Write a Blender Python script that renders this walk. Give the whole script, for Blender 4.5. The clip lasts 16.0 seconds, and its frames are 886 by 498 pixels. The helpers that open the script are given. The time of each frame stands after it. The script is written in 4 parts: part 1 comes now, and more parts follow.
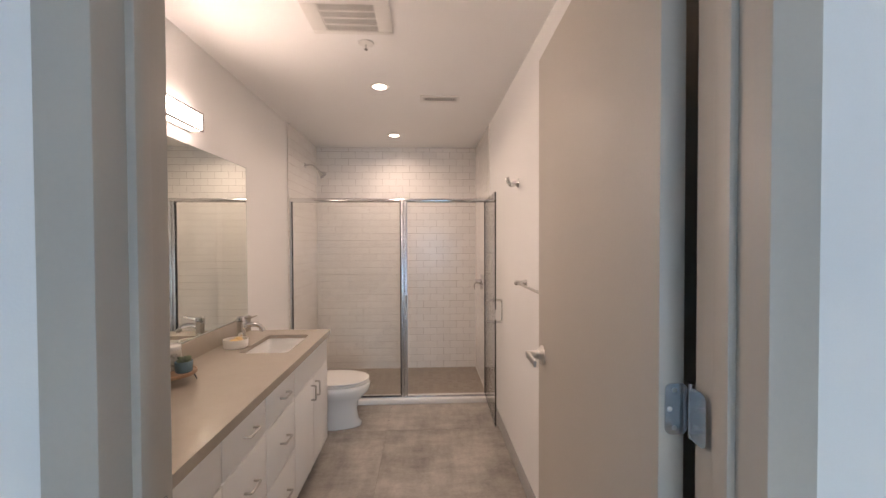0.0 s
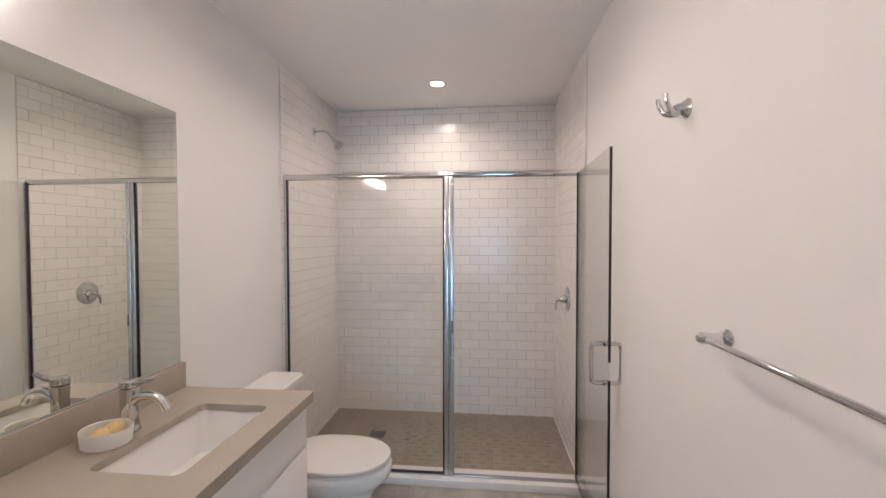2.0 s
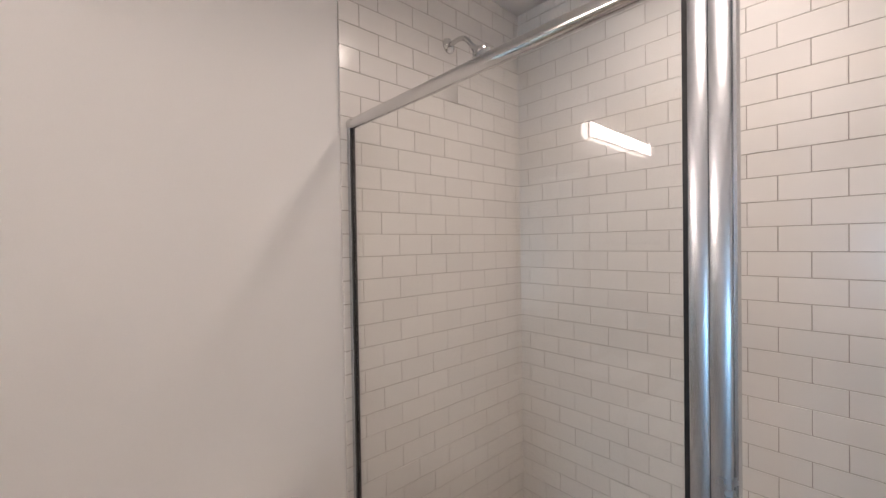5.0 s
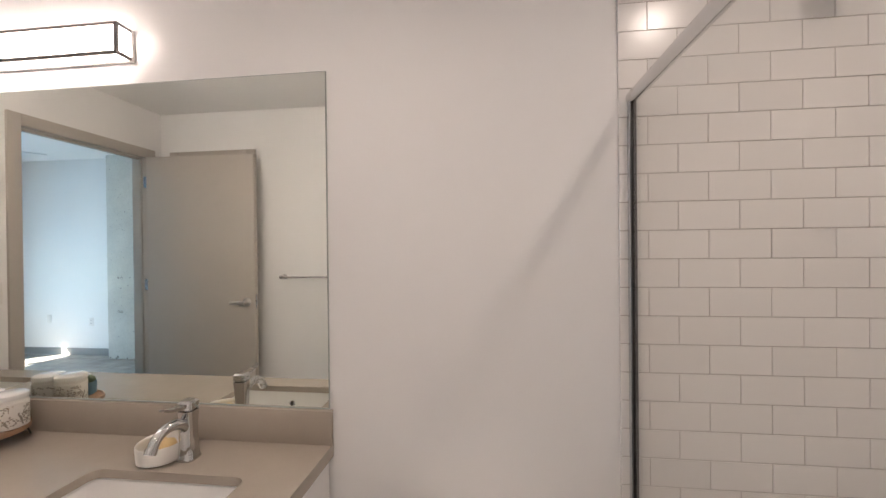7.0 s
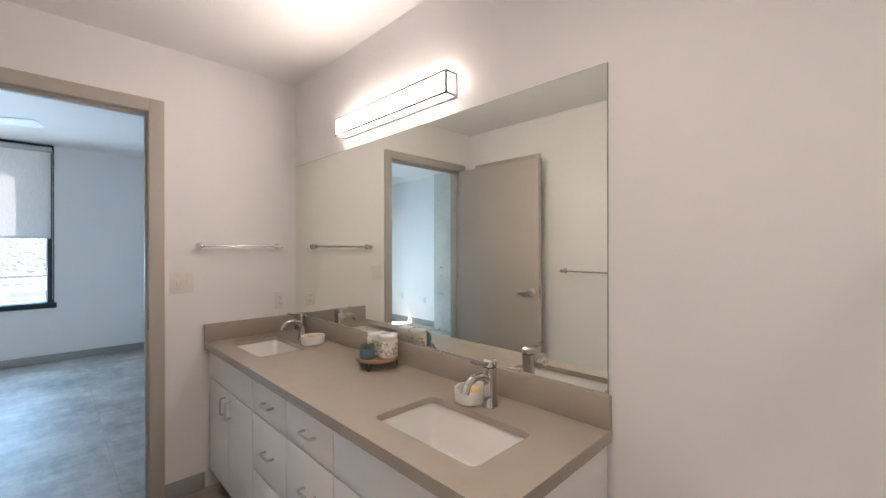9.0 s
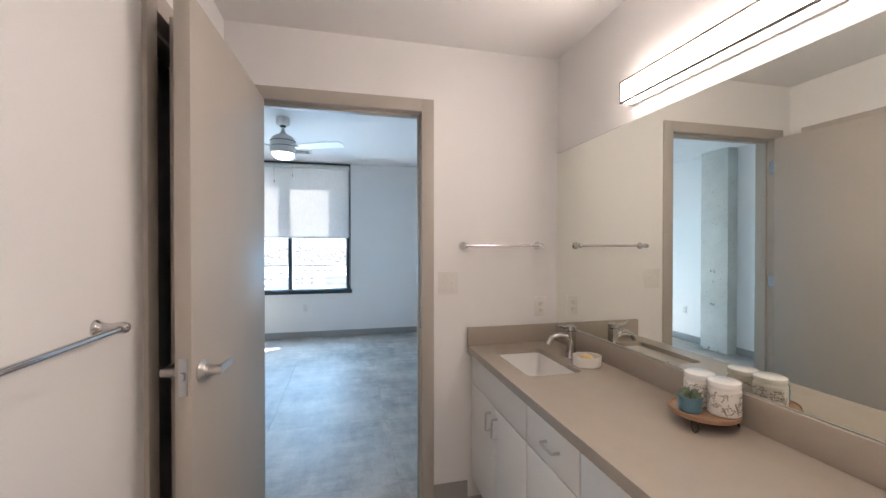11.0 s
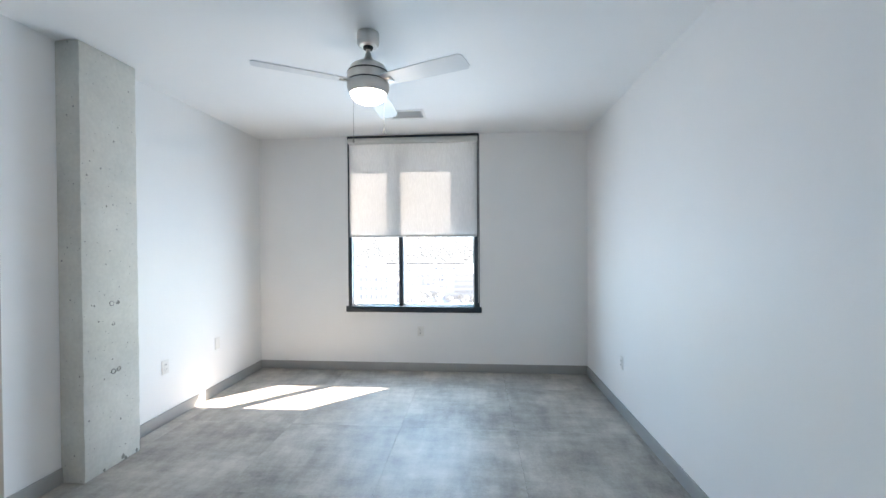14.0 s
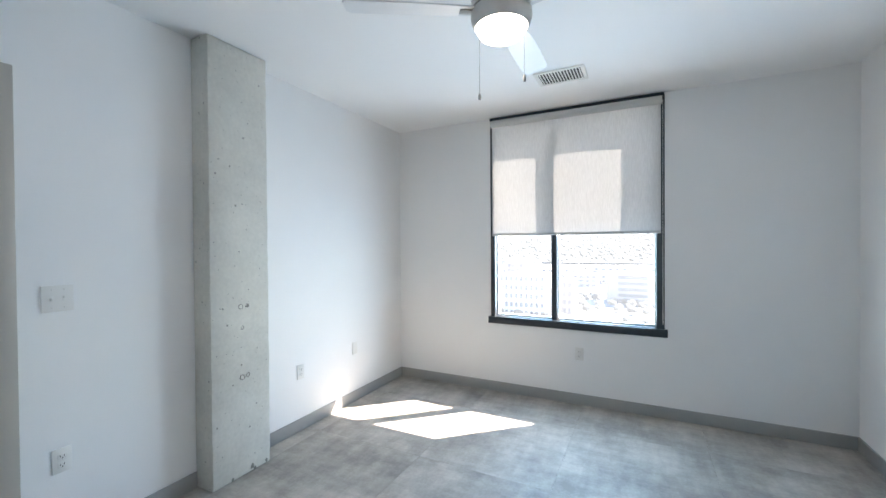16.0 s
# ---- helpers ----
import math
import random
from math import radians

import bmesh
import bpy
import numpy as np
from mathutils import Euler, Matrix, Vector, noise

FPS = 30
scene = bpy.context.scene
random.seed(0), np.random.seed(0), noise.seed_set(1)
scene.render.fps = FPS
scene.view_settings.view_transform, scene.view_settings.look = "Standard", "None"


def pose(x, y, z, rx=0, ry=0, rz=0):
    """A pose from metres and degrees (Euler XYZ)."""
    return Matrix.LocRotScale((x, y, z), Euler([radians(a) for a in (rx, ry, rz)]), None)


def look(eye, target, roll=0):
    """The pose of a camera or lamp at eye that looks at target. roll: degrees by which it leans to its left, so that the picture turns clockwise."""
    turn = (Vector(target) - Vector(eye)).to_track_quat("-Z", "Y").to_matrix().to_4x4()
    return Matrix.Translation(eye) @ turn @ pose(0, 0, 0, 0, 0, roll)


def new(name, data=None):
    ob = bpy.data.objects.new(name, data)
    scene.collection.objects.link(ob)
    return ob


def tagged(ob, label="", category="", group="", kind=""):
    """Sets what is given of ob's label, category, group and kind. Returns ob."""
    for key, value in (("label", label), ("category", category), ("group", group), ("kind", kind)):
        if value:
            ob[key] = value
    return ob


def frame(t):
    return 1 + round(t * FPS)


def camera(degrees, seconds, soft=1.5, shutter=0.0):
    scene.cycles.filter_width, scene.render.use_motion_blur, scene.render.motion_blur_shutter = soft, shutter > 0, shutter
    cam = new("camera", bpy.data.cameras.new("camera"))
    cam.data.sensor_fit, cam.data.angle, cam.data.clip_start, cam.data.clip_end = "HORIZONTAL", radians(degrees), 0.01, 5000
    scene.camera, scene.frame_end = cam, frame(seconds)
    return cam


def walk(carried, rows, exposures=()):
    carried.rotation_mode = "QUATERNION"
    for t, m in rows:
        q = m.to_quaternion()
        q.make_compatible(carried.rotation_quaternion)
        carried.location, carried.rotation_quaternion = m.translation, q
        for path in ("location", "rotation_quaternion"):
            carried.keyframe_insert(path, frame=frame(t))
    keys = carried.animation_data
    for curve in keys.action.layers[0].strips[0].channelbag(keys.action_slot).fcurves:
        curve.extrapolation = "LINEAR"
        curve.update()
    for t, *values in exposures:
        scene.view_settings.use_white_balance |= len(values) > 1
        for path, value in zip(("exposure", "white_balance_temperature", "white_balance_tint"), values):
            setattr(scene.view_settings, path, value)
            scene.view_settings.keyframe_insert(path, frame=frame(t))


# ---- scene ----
cam = camera(95.9, 16.0)
PATH = [
    (0, (1.239, -0.632, 1.489), (1.328, 1.365, 1.453), -0.2),
    (0.5, (1.245, -0.291, 1.491), (1.241, 1.708, 1.451), -0.2),
    (1, (1.257, 0.036, 1.486), (1.176, 2.033, 1.444), -0.2),
    (1.5, (1.25, 0.355, 1.477), (1.103, 2.349, 1.433), -0.1),
    (2, (1.248, 0.673, 1.485), (1.048, 2.662, 1.437), -0.1),
    (2.5, (1.268, 1.008, 1.482), (1.005, 2.99, 1.433), -0.2),
    (3, (1.257, 1.333, 1.464), (0.869, 3.294, 1.417), -0.3),
    (3.2, (1.257, 1.452, 1.466), (0.801, 3.399, 1.423), -0.4),
    (5.5, (1.155, 2.518, 1.475), (-0.562, 3.543, 1.438), -0.7),
    (6, (1.086, 2.567, 1.48), (-0.799, 3.233, 1.434), -0.5),
    (6.5, (1.088, 2.657, 1.468), (-0.903, 2.84, 1.445), -0.7),
    (7, (1.163, 2.684, 1.469), (-0.822, 2.443, 1.458), -0.6),
    (7.5, (1.2, 2.702, 1.451), (-0.686, 2.038, 1.46), -0.3),
    (8, (1.208, 2.717, 1.451), (-0.523, 1.716, 1.444), -0.3),
    (8.5, (1.222, 2.716, 1.441), (-0.351, 1.481, 1.434), -0.3),
    (9, (1.229, 2.712, 1.43), (-0.174, 1.287, 1.429), -0.1),
    (9.5, (1.233, 2.679, 1.434), (-0.002, 1.107, 1.427), -0.1),
    (10, (1.238, 2.596, 1.45), (0.218, 0.875, 1.438), -0.1),
    (10.2, (1.242, 2.536, 1.448), (0.332, 0.754, 1.437), -0.0),
    (12.3, (1.198, 1.349, 1.45), (1.259, -0.65, 1.427), -0.2),
    (12.5, (1.182, 1.192, 1.457), (1.284, -0.805, 1.436), -0.1),
    (13, (1.195, 0.845, 1.449), (1.324, -1.151, 1.426), -0.1),
    (13.5, (1.229, 0.508, 1.479), (1.366, -1.488, 1.451), -0.2),
    (14, (1.237, 0.219, 1.479), (1.398, -1.775, 1.456), -0.3),
    (14.5, (1.282, -0.026, 1.477), (1.51, -2.013, 1.456), -0.2),
    (15, (1.296, -0.225, 1.479), (1.652, -2.193, 1.459), -0.3),
    (15.5, (1.269, -0.391, 1.497), (1.866, -2.3, 1.477), -0.4),
    (16, (1.349, -0.553, 1.487), (2.245, -2.341, 1.464), -0.4),
]
walk(cam, [(t, look(eye, target, roll)) for t, eye, target, roll in PATH],
     [(0.0, 3.2, 7200, 18), (0.6, 3.3, 6650, 12), (3.0, 3.2, 6250, 12), (6.0, 3.15, 6350, 12), (8.0, 3.15, 6350, 11), (10.0, 3.25, 6400, 12),
      (12.5, 3.3, 6400, 11), (13.2, 3.25, 6550, 12), (14.0, 3.25, 7200, 15), (16.0, 3.15, 7100, 14)])
SKY, SUN, WINDOW_W, DOWN_W, FAN_W = 0.15, 5.0, 5.6, 0.66, 0.35
SCONCE_E, SCONCE_SIDE_E, FAN_E, CLOTH = 4.7, 1.45, 1.4, 0.25

# ---------- world and light ----------
world = bpy.data.worlds.new("sky")
scene.world = world
world.use_nodes = True
wn = world.node_tree.nodes
sky = wn.new("ShaderNodeTexSky")
sky.sky_type, sky.sun_disc = "NISHITA", False
sky.sun_elevation, sky.sun_rotation = radians(43.8), radians(225)
wn["Background"].inputs["Strength"].default_value = SKY
world.node_tree.links.new(sky.outputs[0], wn["Background"].inputs["Color"])


def lamp(name, kind, m, energy, color, **more):
    data = bpy.data.lights.new(name, kind)
    data.energy, data.color = energy, color
    if "angle" in more:
        data.angle = more["angle"]
    if "size" in more:
        data.size = more["size"]
    if "disk" in more:
        data.shape = "DISK"
    if "rect" in more:
        data.shape, data.size, data.size_y = "RECTANGLE", *more["rect"]
    if "spread" in more:
        data.spread = more["spread"]
    if "soft" in more:
        data.shadow_soft_size = more["soft"]
    ob = new(name, data)
    ob.matrix_world = m
    return ob


lamp("sun", "SUN", look((0, 0, 0), (0.80, 0.738, -1.0)), SUN, (1.0, 0.96, 0.91), angle=radians(0.5))
# sky light that falls in at the window, below the blind
lamp("window_daylight", "AREA", look((1.96, -4.535, 1.18), (1.96, 0, 0.35)), WINDOW_W, (0.31, 0.65, 1.0), rect=(1.4, 0.80))
for dy in (3.474, 2.195):
    lamp("downlight_lamp", "AREA", look((0.927, dy, 2.555), (0.927, dy, 0)), DOWN_W, (1.0, 0.83, 0.715), size=0.13, disk=1, spread=radians(155))
lamp("fan_lamp", "POINT", pose(1.876, -2.162, 2.27), FAN_W, (1.0, 0.93, 0.84), soft=0.06)


# ---------- materials ----------
def material(name, base, rough=0.5, metal=0.0, vary=0.06, grain=8.0, fine=120.0, bump=0.0, tint=None, emit=0.0, coat=0.0, spots=None, patch=0.35):
    """A painted or solid surface: two scales of variation in colour and gloss, and fine relief."""
    m = bpy.data.materials.new(name)
    m.use_nodes = True
    nt = m.node_tree
    n, link = nt.nodes, nt.links.new
    b = n["Principled BSDF"]
    b.inputs["Roughness"].default_value, b.inputs["Metallic"].default_value = rough, metal
    b.inputs["Coat Weight"].default_value = coat
    geo = n.new("ShaderNodeNewGeometry")
    big, small = n.new("ShaderNodeTexNoise"), n.new("ShaderNodeTexNoise")
    for t, s, d in ((big, grain, 4), (small, fine, 3)):
        t.inputs["Scale"].default_value, t.inputs["Detail"].default_value = s, d
        link(geo.outputs["Position"], t.inputs["Vector"])
    mixn = n.new("ShaderNodeMix")
    mixn.inputs["Factor"].default_value = patch
    link(big.outputs["Fac"], mixn.inputs["A"])
    link(small.outputs["Fac"], mixn.inputs["B"])
    ramp = n.new("ShaderNodeValToRGB")
    other = tint or base
    e = ramp.color_ramp.elements
    e[0].position, e[1].position = 0.3, 0.7
    e[0].color = (*[c * (1 - vary) for c in other], 1)
    e[1].color = (*[min(1, c * (1 + vary)) for c in base], 1)
    link(mixn.outputs["Result"], ramp.inputs["Fac"])
    colour = ramp.outputs["Color"]
    if spots:
        size, dark, amount = spots
        v = n.new("ShaderNodeTexVoronoi")
        v.inputs["Scale"].default_value = size
        link(geo.outputs["Position"], v.inputs["Vector"])
        r2 = n.new("ShaderNodeValToRGB")
        r2.color_ramp.elements[0].position, r2.color_ramp.elements[1].position = amount, amount + 0.03
        r2.color_ramp.elements[0].color, r2.color_ramp.elements[1].color = (1, 1, 1, 1), (0, 0, 0, 1)
        link(v.outputs["Distance"], r2.inputs["Fac"])
        mx = n.new("ShaderNodeMix")
        mx.data_type = "RGBA"
        link(r2.outputs["Color"], mx.inputs["Factor"])
        link(colour, mx.inputs["A"])
        mx.inputs["B"].default_value = (*dark, 1)
        colour = mx.outputs["Result"]
    link(colour, b.inputs["Base Color"])
    rr = n.new("ShaderNodeMapRange")
    rr.inputs["To Min"].default_value, rr.inputs["To Max"].default_value = rough * 0.88, min(1, rough * 1.12)
    link(big.outputs["Fac"], rr.inputs["Value"])
    link(rr.outputs["Result"], b.inputs["Roughness"])
    if bump:
        bp = n.new("ShaderNodeBump")
        bp.inputs["Strength"].default_value, bp.inputs["Distance"].default_value = bump, 0.002
        link(small.outputs["Fac"], bp.inputs["Height"])
        link(bp.outputs["Normal"], b.inputs["Normal"])
    if emit:
        b.inputs["Emission Color"].default_value = (*base, 1)
        b.inputs["Emission Strength"].default_value = emit
    return m


def floor_material(name, grout=False):
    """Concrete-look vinyl: cloudy grey-brown with brushed streaks along both ways."""
    m = bpy.data.materials.new(name)
    m.use_nodes = True
    nt = m.node_tree
    n, link = nt.nodes, nt.links.new
    b = n["Principled BSDF"]
    geo, info = n.new("ShaderNodeNewGeometry"), n.new("ShaderNodeObjectInfo")
    shift = n.new("ShaderNodeVectorMath")
    shift.operation = "MULTIPLY_ADD"
    comb = n.new("ShaderNodeCombineXYZ")
    for k in range(3):
        link(info.outputs["Random"], comb.inputs[k])
    link(comb.outputs[0], shift.inputs[0])
    shift.inputs[1].default_value = (0.35, 0.25, 0.3)
    link(geo.outputs["Position"], shift.inputs[2])
    fields = []
    for sx, sy, scale, detail in ((1, 1, 2.4, 7), (1.0, 3.2, 3.6, 6), (3.6, 1.0, 3.2, 6), (1, 1, 60, 4)):
        mp = n.new("ShaderNodeMapping")
        mp.inputs["Scale"].default_value = (sx, sy, 1)
        t = n.new("ShaderNodeTexNoise")
        t.inputs["Scale"].default_value, t.inputs["Detail"].default_value = scale, detail
        t.inputs["Roughness"].default_value = 0.62
        link(shift.outputs[0], mp.inputs["Vector"])
        link(mp.outputs[0], t.inputs["Vector"])
        fields.append(t.outputs["Fac"])
    total = fields[0]
    for fld, w in ((fields[1], 0.32), (fields[2], 0.26), (fields[3], 0.12)):
        mx = n.new("ShaderNodeMix")
        mx.inputs["Factor"].default_value = w
        link(total, mx.inputs["A"])
        link(fld, mx.inputs["B"])
        total = mx.outputs["Result"]
    ramp = n.new("ShaderNodeValToRGB")
    ramp.color_ramp.elements[0].position, ramp.color_ramp.elements[1].position = 0.38, 0.62
    ramp.color_ramp.elements[0].color = (0.215, 0.195, 0.175, 1)
    ramp.color_ramp.elements[1].color = (0.54, 0.495, 0.445, 1)
    mid = ramp.color_ramp.elements.new(0.5)
    mid.color = (0.37, 0.338, 0.302, 1)
    link(total, ramp.inputs["Fac"])
    link(ramp.outputs["Color"], b.inputs["Base Color"])
    rr = n.new("ShaderNodeMapRange")
    rr.inputs["To Min"].default_value, rr.inputs["To Max"].default_value = 0.40, 0.58
    link(fields[1], rr.inputs["Value"])
    link(rr.outputs["Result"], b.inputs["Roughness"])
    bp = n.new("ShaderNodeBump")
    bp.inputs["Strength"].default_value, bp.inputs["Distance"].default_value = 0.12, 0.002
    link(fields[3], bp.inputs["Height"])
    link(bp.outputs["Normal"], b.inputs["Normal"])
    return m


def piece_material(name, a, c, rough, coat=0.0, bump=0.0):
    """Pieces that differ a little from one another."""
    m = material(name, a, rough, vary=0.03, grain=5, fine=40, bump=bump, coat=coat)
    nt = m.node_tree
    n, link = nt.nodes, nt.links.new
    info, geo = n.new("ShaderNodeObjectInfo"), n.new("ShaderNodeNewGeometry")
    add = n.new("ShaderNodeMath")
    add.operation = "ADD"
    link(info.outputs["Random"], add.inputs[0])
    link(geo.outputs["Random Per Island"], add.inputs[1])
    fr = n.new("ShaderNodeMath")
    fr.operation = "FRACT"
    link(add.outputs[0], fr.inputs[0])
    mx = n.new("ShaderNodeMix")
    mx.data_type = "RGBA"
    mx.inputs["A"].default_value, mx.inputs["B"].default_value = (*a, 1), (*c, 1)
    link(fr.outputs[0], mx.inputs["Factor"])
    ramp = [x for x in n if x.type == "VALTORGB"][0]
    mul = n.new("ShaderNodeMix")
    mul.data_type, mul.blend_type = "RGBA", "MULTIPLY"
    mul.inputs["Factor"].default_value = 0.5
    link(mx.outputs["Result"], mul.inputs["A"])
    for e in ramp.color_ramp.elements:
        k = max(e.color[0], 1e-3) / a[0]
        e.color = (min(1, k), min(1, k), min(1, k), 1)
    link(ramp.outputs["Color"], mul.inputs["B"])
    link(mul.outputs["Result"], n["Principled BSDF"].inputs["Base Color"])
    return m


def glass_material(name, tint=(0.975, 0.99, 0.985), rough=0.0):
    m = bpy.data.materials.new(name)
    m.use_nodes = True
    n, link = m.node_tree.nodes, m.node_tree.links.new
    n.remove(n["Principled BSDF"])
    clear, gloss, mix, fr = (n.new("ShaderNodeBsdfTransparent"), n.new("ShaderNodeBsdfGlossy"), n.new("ShaderNodeMixShader"), n.new("ShaderNodeLayerWeight"))
    clear.inputs["Color"].default_value = (*tint, 1)
    gloss.inputs["Roughness"].default_value = rough
    fr.inputs["Blend"].default_value = 0.5
    power, spread = n.new("ShaderNodeMath"), n.new("ShaderNodeMath")
    power.operation, power.inputs[1].default_value = "POWER", 5.0
    spread.operation, spread.inputs[1].default_value, spread.inputs[2].default_value = "MULTIPLY_ADD", 0.95, 0.045
    link(fr.outputs["Facing"], power.inputs[0])
    link(power.outputs[0], spread.inputs[0])
    link(spread.outputs[0], mix.inputs[0])
    link(clear.outputs[0], mix.inputs[1])
    link(gloss.outputs[0], mix.inputs[2])
    link(mix.outputs[0], n["Material Output"].inputs["Surface"])
    return m


def fabric_material(name):
    """Roller-blind cloth: thin, woven with vertical slubs, lets part of the light through."""
    m = bpy.data.materials.new(name)
    m.use_nodes = True
    n, link = m.node_tree.nodes, m.node_tree.links.new
    n.remove(n["Principled BSDF"])
    geo, mp, t = n.new("ShaderNodeNewGeometry"), n.new("ShaderNodeMapping"), n.new("ShaderNodeTexNoise")
    mp.inputs["Scale"].default_value = (260, 260, 22)
    t.inputs["Scale"].default_value, t.inputs["Detail"].default_value = 1.0, 4
    link(geo.outputs["Position"], mp.inputs["Vector"])
    link(mp.outputs[0], t.inputs["Vector"])
    ramp = n.new("ShaderNodeValToRGB")
    ramp.color_ramp.elements[0].position, ramp.color_ramp.elements[1].position = 0.3, 0.72
    ramp.color_ramp.elements[0].color, ramp.color_ramp.elements[1].color = (0.70, 0.695, 0.69, 1), (0.82, 0.815, 0.81, 1)
    link(t.outputs["Fac"], ramp.inputs["Fac"])
    d, tr, mix = n.new("ShaderNodeBsdfDiffuse"), n.new("ShaderNodeBsdfTranslucent"), n.new("ShaderNodeMixShader")
    mix.inputs[0].default_value = CLOTH
    link(ramp.outputs["Color"], d.inputs["Color"])
    link(ramp.outputs["Color"], tr.inputs["Color"])
    link(d.outputs[0], mix.inputs[1])
    link(tr.outputs[0], mix.inputs[2])
    link(mix.outputs[0], n["Material Output"].inputs["Surface"])
    return m


WALL = material("white_wall_paint", (0.85, 0.84, 0.83), 0.55, vary=0.018, grain=1.6, fine=260, bump=0.12)
CEIL = material("ceiling_paint", (0.88, 0.87, 0.86), 0.7, vary=0.015, grain=1.2, fine=300, bump=0.10)
TRIM = material("taupe_enamel", (0.47, 0.43, 0.38), 0.45, vary=0.03, grain=3, fine=160, bump=0.05)
BASE = material("grey_baseboard_paint", (0.36, 0.355, 0.345), 0.5, vary=0.05, grain=4, fine=120, bump=0.05)
FLOOR = floor_material("concrete_look_vinyl")
JOINT = material("dark_joint", (0.10, 0.093, 0.085), 0.8, vary=0.1)
QUARTZ = material("taupe_quartz", (0.40, 0.35, 0.295), 0.22, vary=0.05, grain=14, fine=420, patch=0.6)
LACQUER = material("white_lacquer", (0.87, 0.855, 0.83), 0.33, vary=0.015, grain=3, fine=200, bump=0.02)
# dark grey for the painted shade in cabinet gaps and for the magnetic catch
GAP_SHADE_AND_CATCH = material("grey_gap_shade_and_catch", (0.16, 0.15, 0.14), 0.6, vary=0.05)
KICK = material("dark_kick_board", (0.11, 0.10, 0.09), 0.6, vary=0.1)
PORCELAIN = material("white_porcelain", (0.84, 0.83, 0.81), 0.08, vary=0.01, grain=3, fine=60, coat=0.4)
CHROME = material("chrome", (0.66, 0.655, 0.65), 0.07, metal=1.0, vary=0.03, grain=9, fine=60)
NICKEL = material("brushed_nickel", (0.60, 0.575, 0.545), 0.30, metal=1.0, vary=0.06, grain=20, fine=400, bump=0.05)
STEEL = material("satin_steel", (0.55, 0.57, 0.60), 0.26, metal=1.0, vary=0.05, grain=12, fine=300)
MIRROR = material("silvered_glass", (0.90, 0.92, 0.865), 0.005, metal=1.0, vary=0.002)
MIRROR_EDGE = material("ground_glass_edge", (0.34, 0.37, 0.35), 0.3, vary=0.05)
GLASS = glass_material("shower_glass", (0.99, 0.99, 0.983))
PANE = glass_material("window_glass", (0.96, 0.98, 0.98))
GASKET = material("black_seal", (0.012, 0.012, 0.013), 0.35, vary=0.1)
BLACK = material("black_window_frame", (0.028, 0.034, 0.042), 0.42, vary=0.08, grain=6, fine=200, bump=0.05)
CLOTHM = fabric_material("blind_cloth")
HEM = material("blind_hem_cloth", (0.62, 0.61, 0.59), 0.8, vary=0.05, fine=300, bump=0.2)
TILE = piece_material("white_glazed_tile", (0.86, 0.835, 0.805), (0.82, 0.795, 0.765), 0.2, coat=0.0, bump=0.02)
GROUT = material("grey_grout", (0.40, 0.35, 0.315), 0.85, vary=0.06, fine=300, bump=0.2)
MOSAIC = piece_material("taupe_floor_tile", (0.315, 0.268, 0.222), (0.27, 0.23, 0.19), 0.42, bump=0.1)
MGROUT = material("beige_floor_grout", (0.37, 0.33, 0.29), 0.9, vary=0.08, fine=200, bump=0.2)
ACRYLIC = material("white_threshold", (0.82, 0.80, 0.78), 0.25, vary=0.015)
PLASTIC = material("white_plastic", (0.78, 0.76, 0.73), 0.35, vary=0.01)
SLOT = material("dark_slot", (0.03, 0.028, 0.026), 0.7, vary=0.1)
CONCRETE = material("cast_concrete", (0.62, 0.60, 0.545), 0.85, vary=0.15, grain=2.6, fine=45, bump=0.3, spots=(24, (0.22, 0.21, 0.19), 0.05), patch=0.3)
STAIN = material("concrete_tie_mark", (0.22, 0.21, 0.19), 0.9, vary=0.2)
WOOD = material("brown_tray_wood", (0.33, 0.20, 0.12), 0.5, vary=0.2, grain=18, fine=160, bump=0.2)
CERAMIC = material("cream_ceramic", (0.80, 0.775, 0.73), 0.3, vary=0.03, grain=20)
LEAFPRINT = material("printed_leaf_ink", (0.34, 0.31, 0.26), 0.6, vary=0.3)
BERRY = material("printed_berry_ink", (0.45, 0.36, 0.26), 0.6, vary=0.2)
POT = material("teal_glaze", (0.10, 0.20, 0.26), 0.35, vary=0.12, grain=30, fine=200, bump=0.1)
LEAF = material("succulent_green", (0.20, 0.255, 0.165), 0.5, vary=0.3, grain=40)
SOIL = material("potting_soil", (0.05, 0.035, 0.025), 0.95, vary=0.3, bump=0.5)
SOAP = material("yellow_soap", (0.72, 0.52, 0.24), 0.4, vary=0.06, grain=30)
IRON = material("black_hairpin_wire", (0.03, 0.028, 0.026), 0.4, vary=0.1)
CHAIN = material("dull_bead_chain", (0.30, 0.29, 0.28), 0.5, vary=0.1)
BLADE = material("silver_fan_blade", (0.72, 0.725, 0.73), 0.4, vary=0.04, grain=6, fine=200)
LIT = material("lit_acrylic_diffuser", (1.0, 0.85, 0.765), 0.4, vary=0.0, emit=SCONCE_E)
LITSIDE = material("lit_acrylic_return", (1.0, 0.85, 0.765), 0.4, vary=0.0, emit=SCONCE_SIDE_E)
SCONCE_FRAME = material("taupe_fixture_frame", (0.20, 0.175, 0.155), 0.5, vary=0.05, grain=20, fine=300)
LITDOWN = material("lit_downlight_lens", (1.0, 0.86, 0.76), 0.4, vary=0.0, emit=4.0)
LITFAN = material("lit_opal_glass", (1.0, 0.95, 0.88), 0.3, vary=0.0, emit=FAN_E)


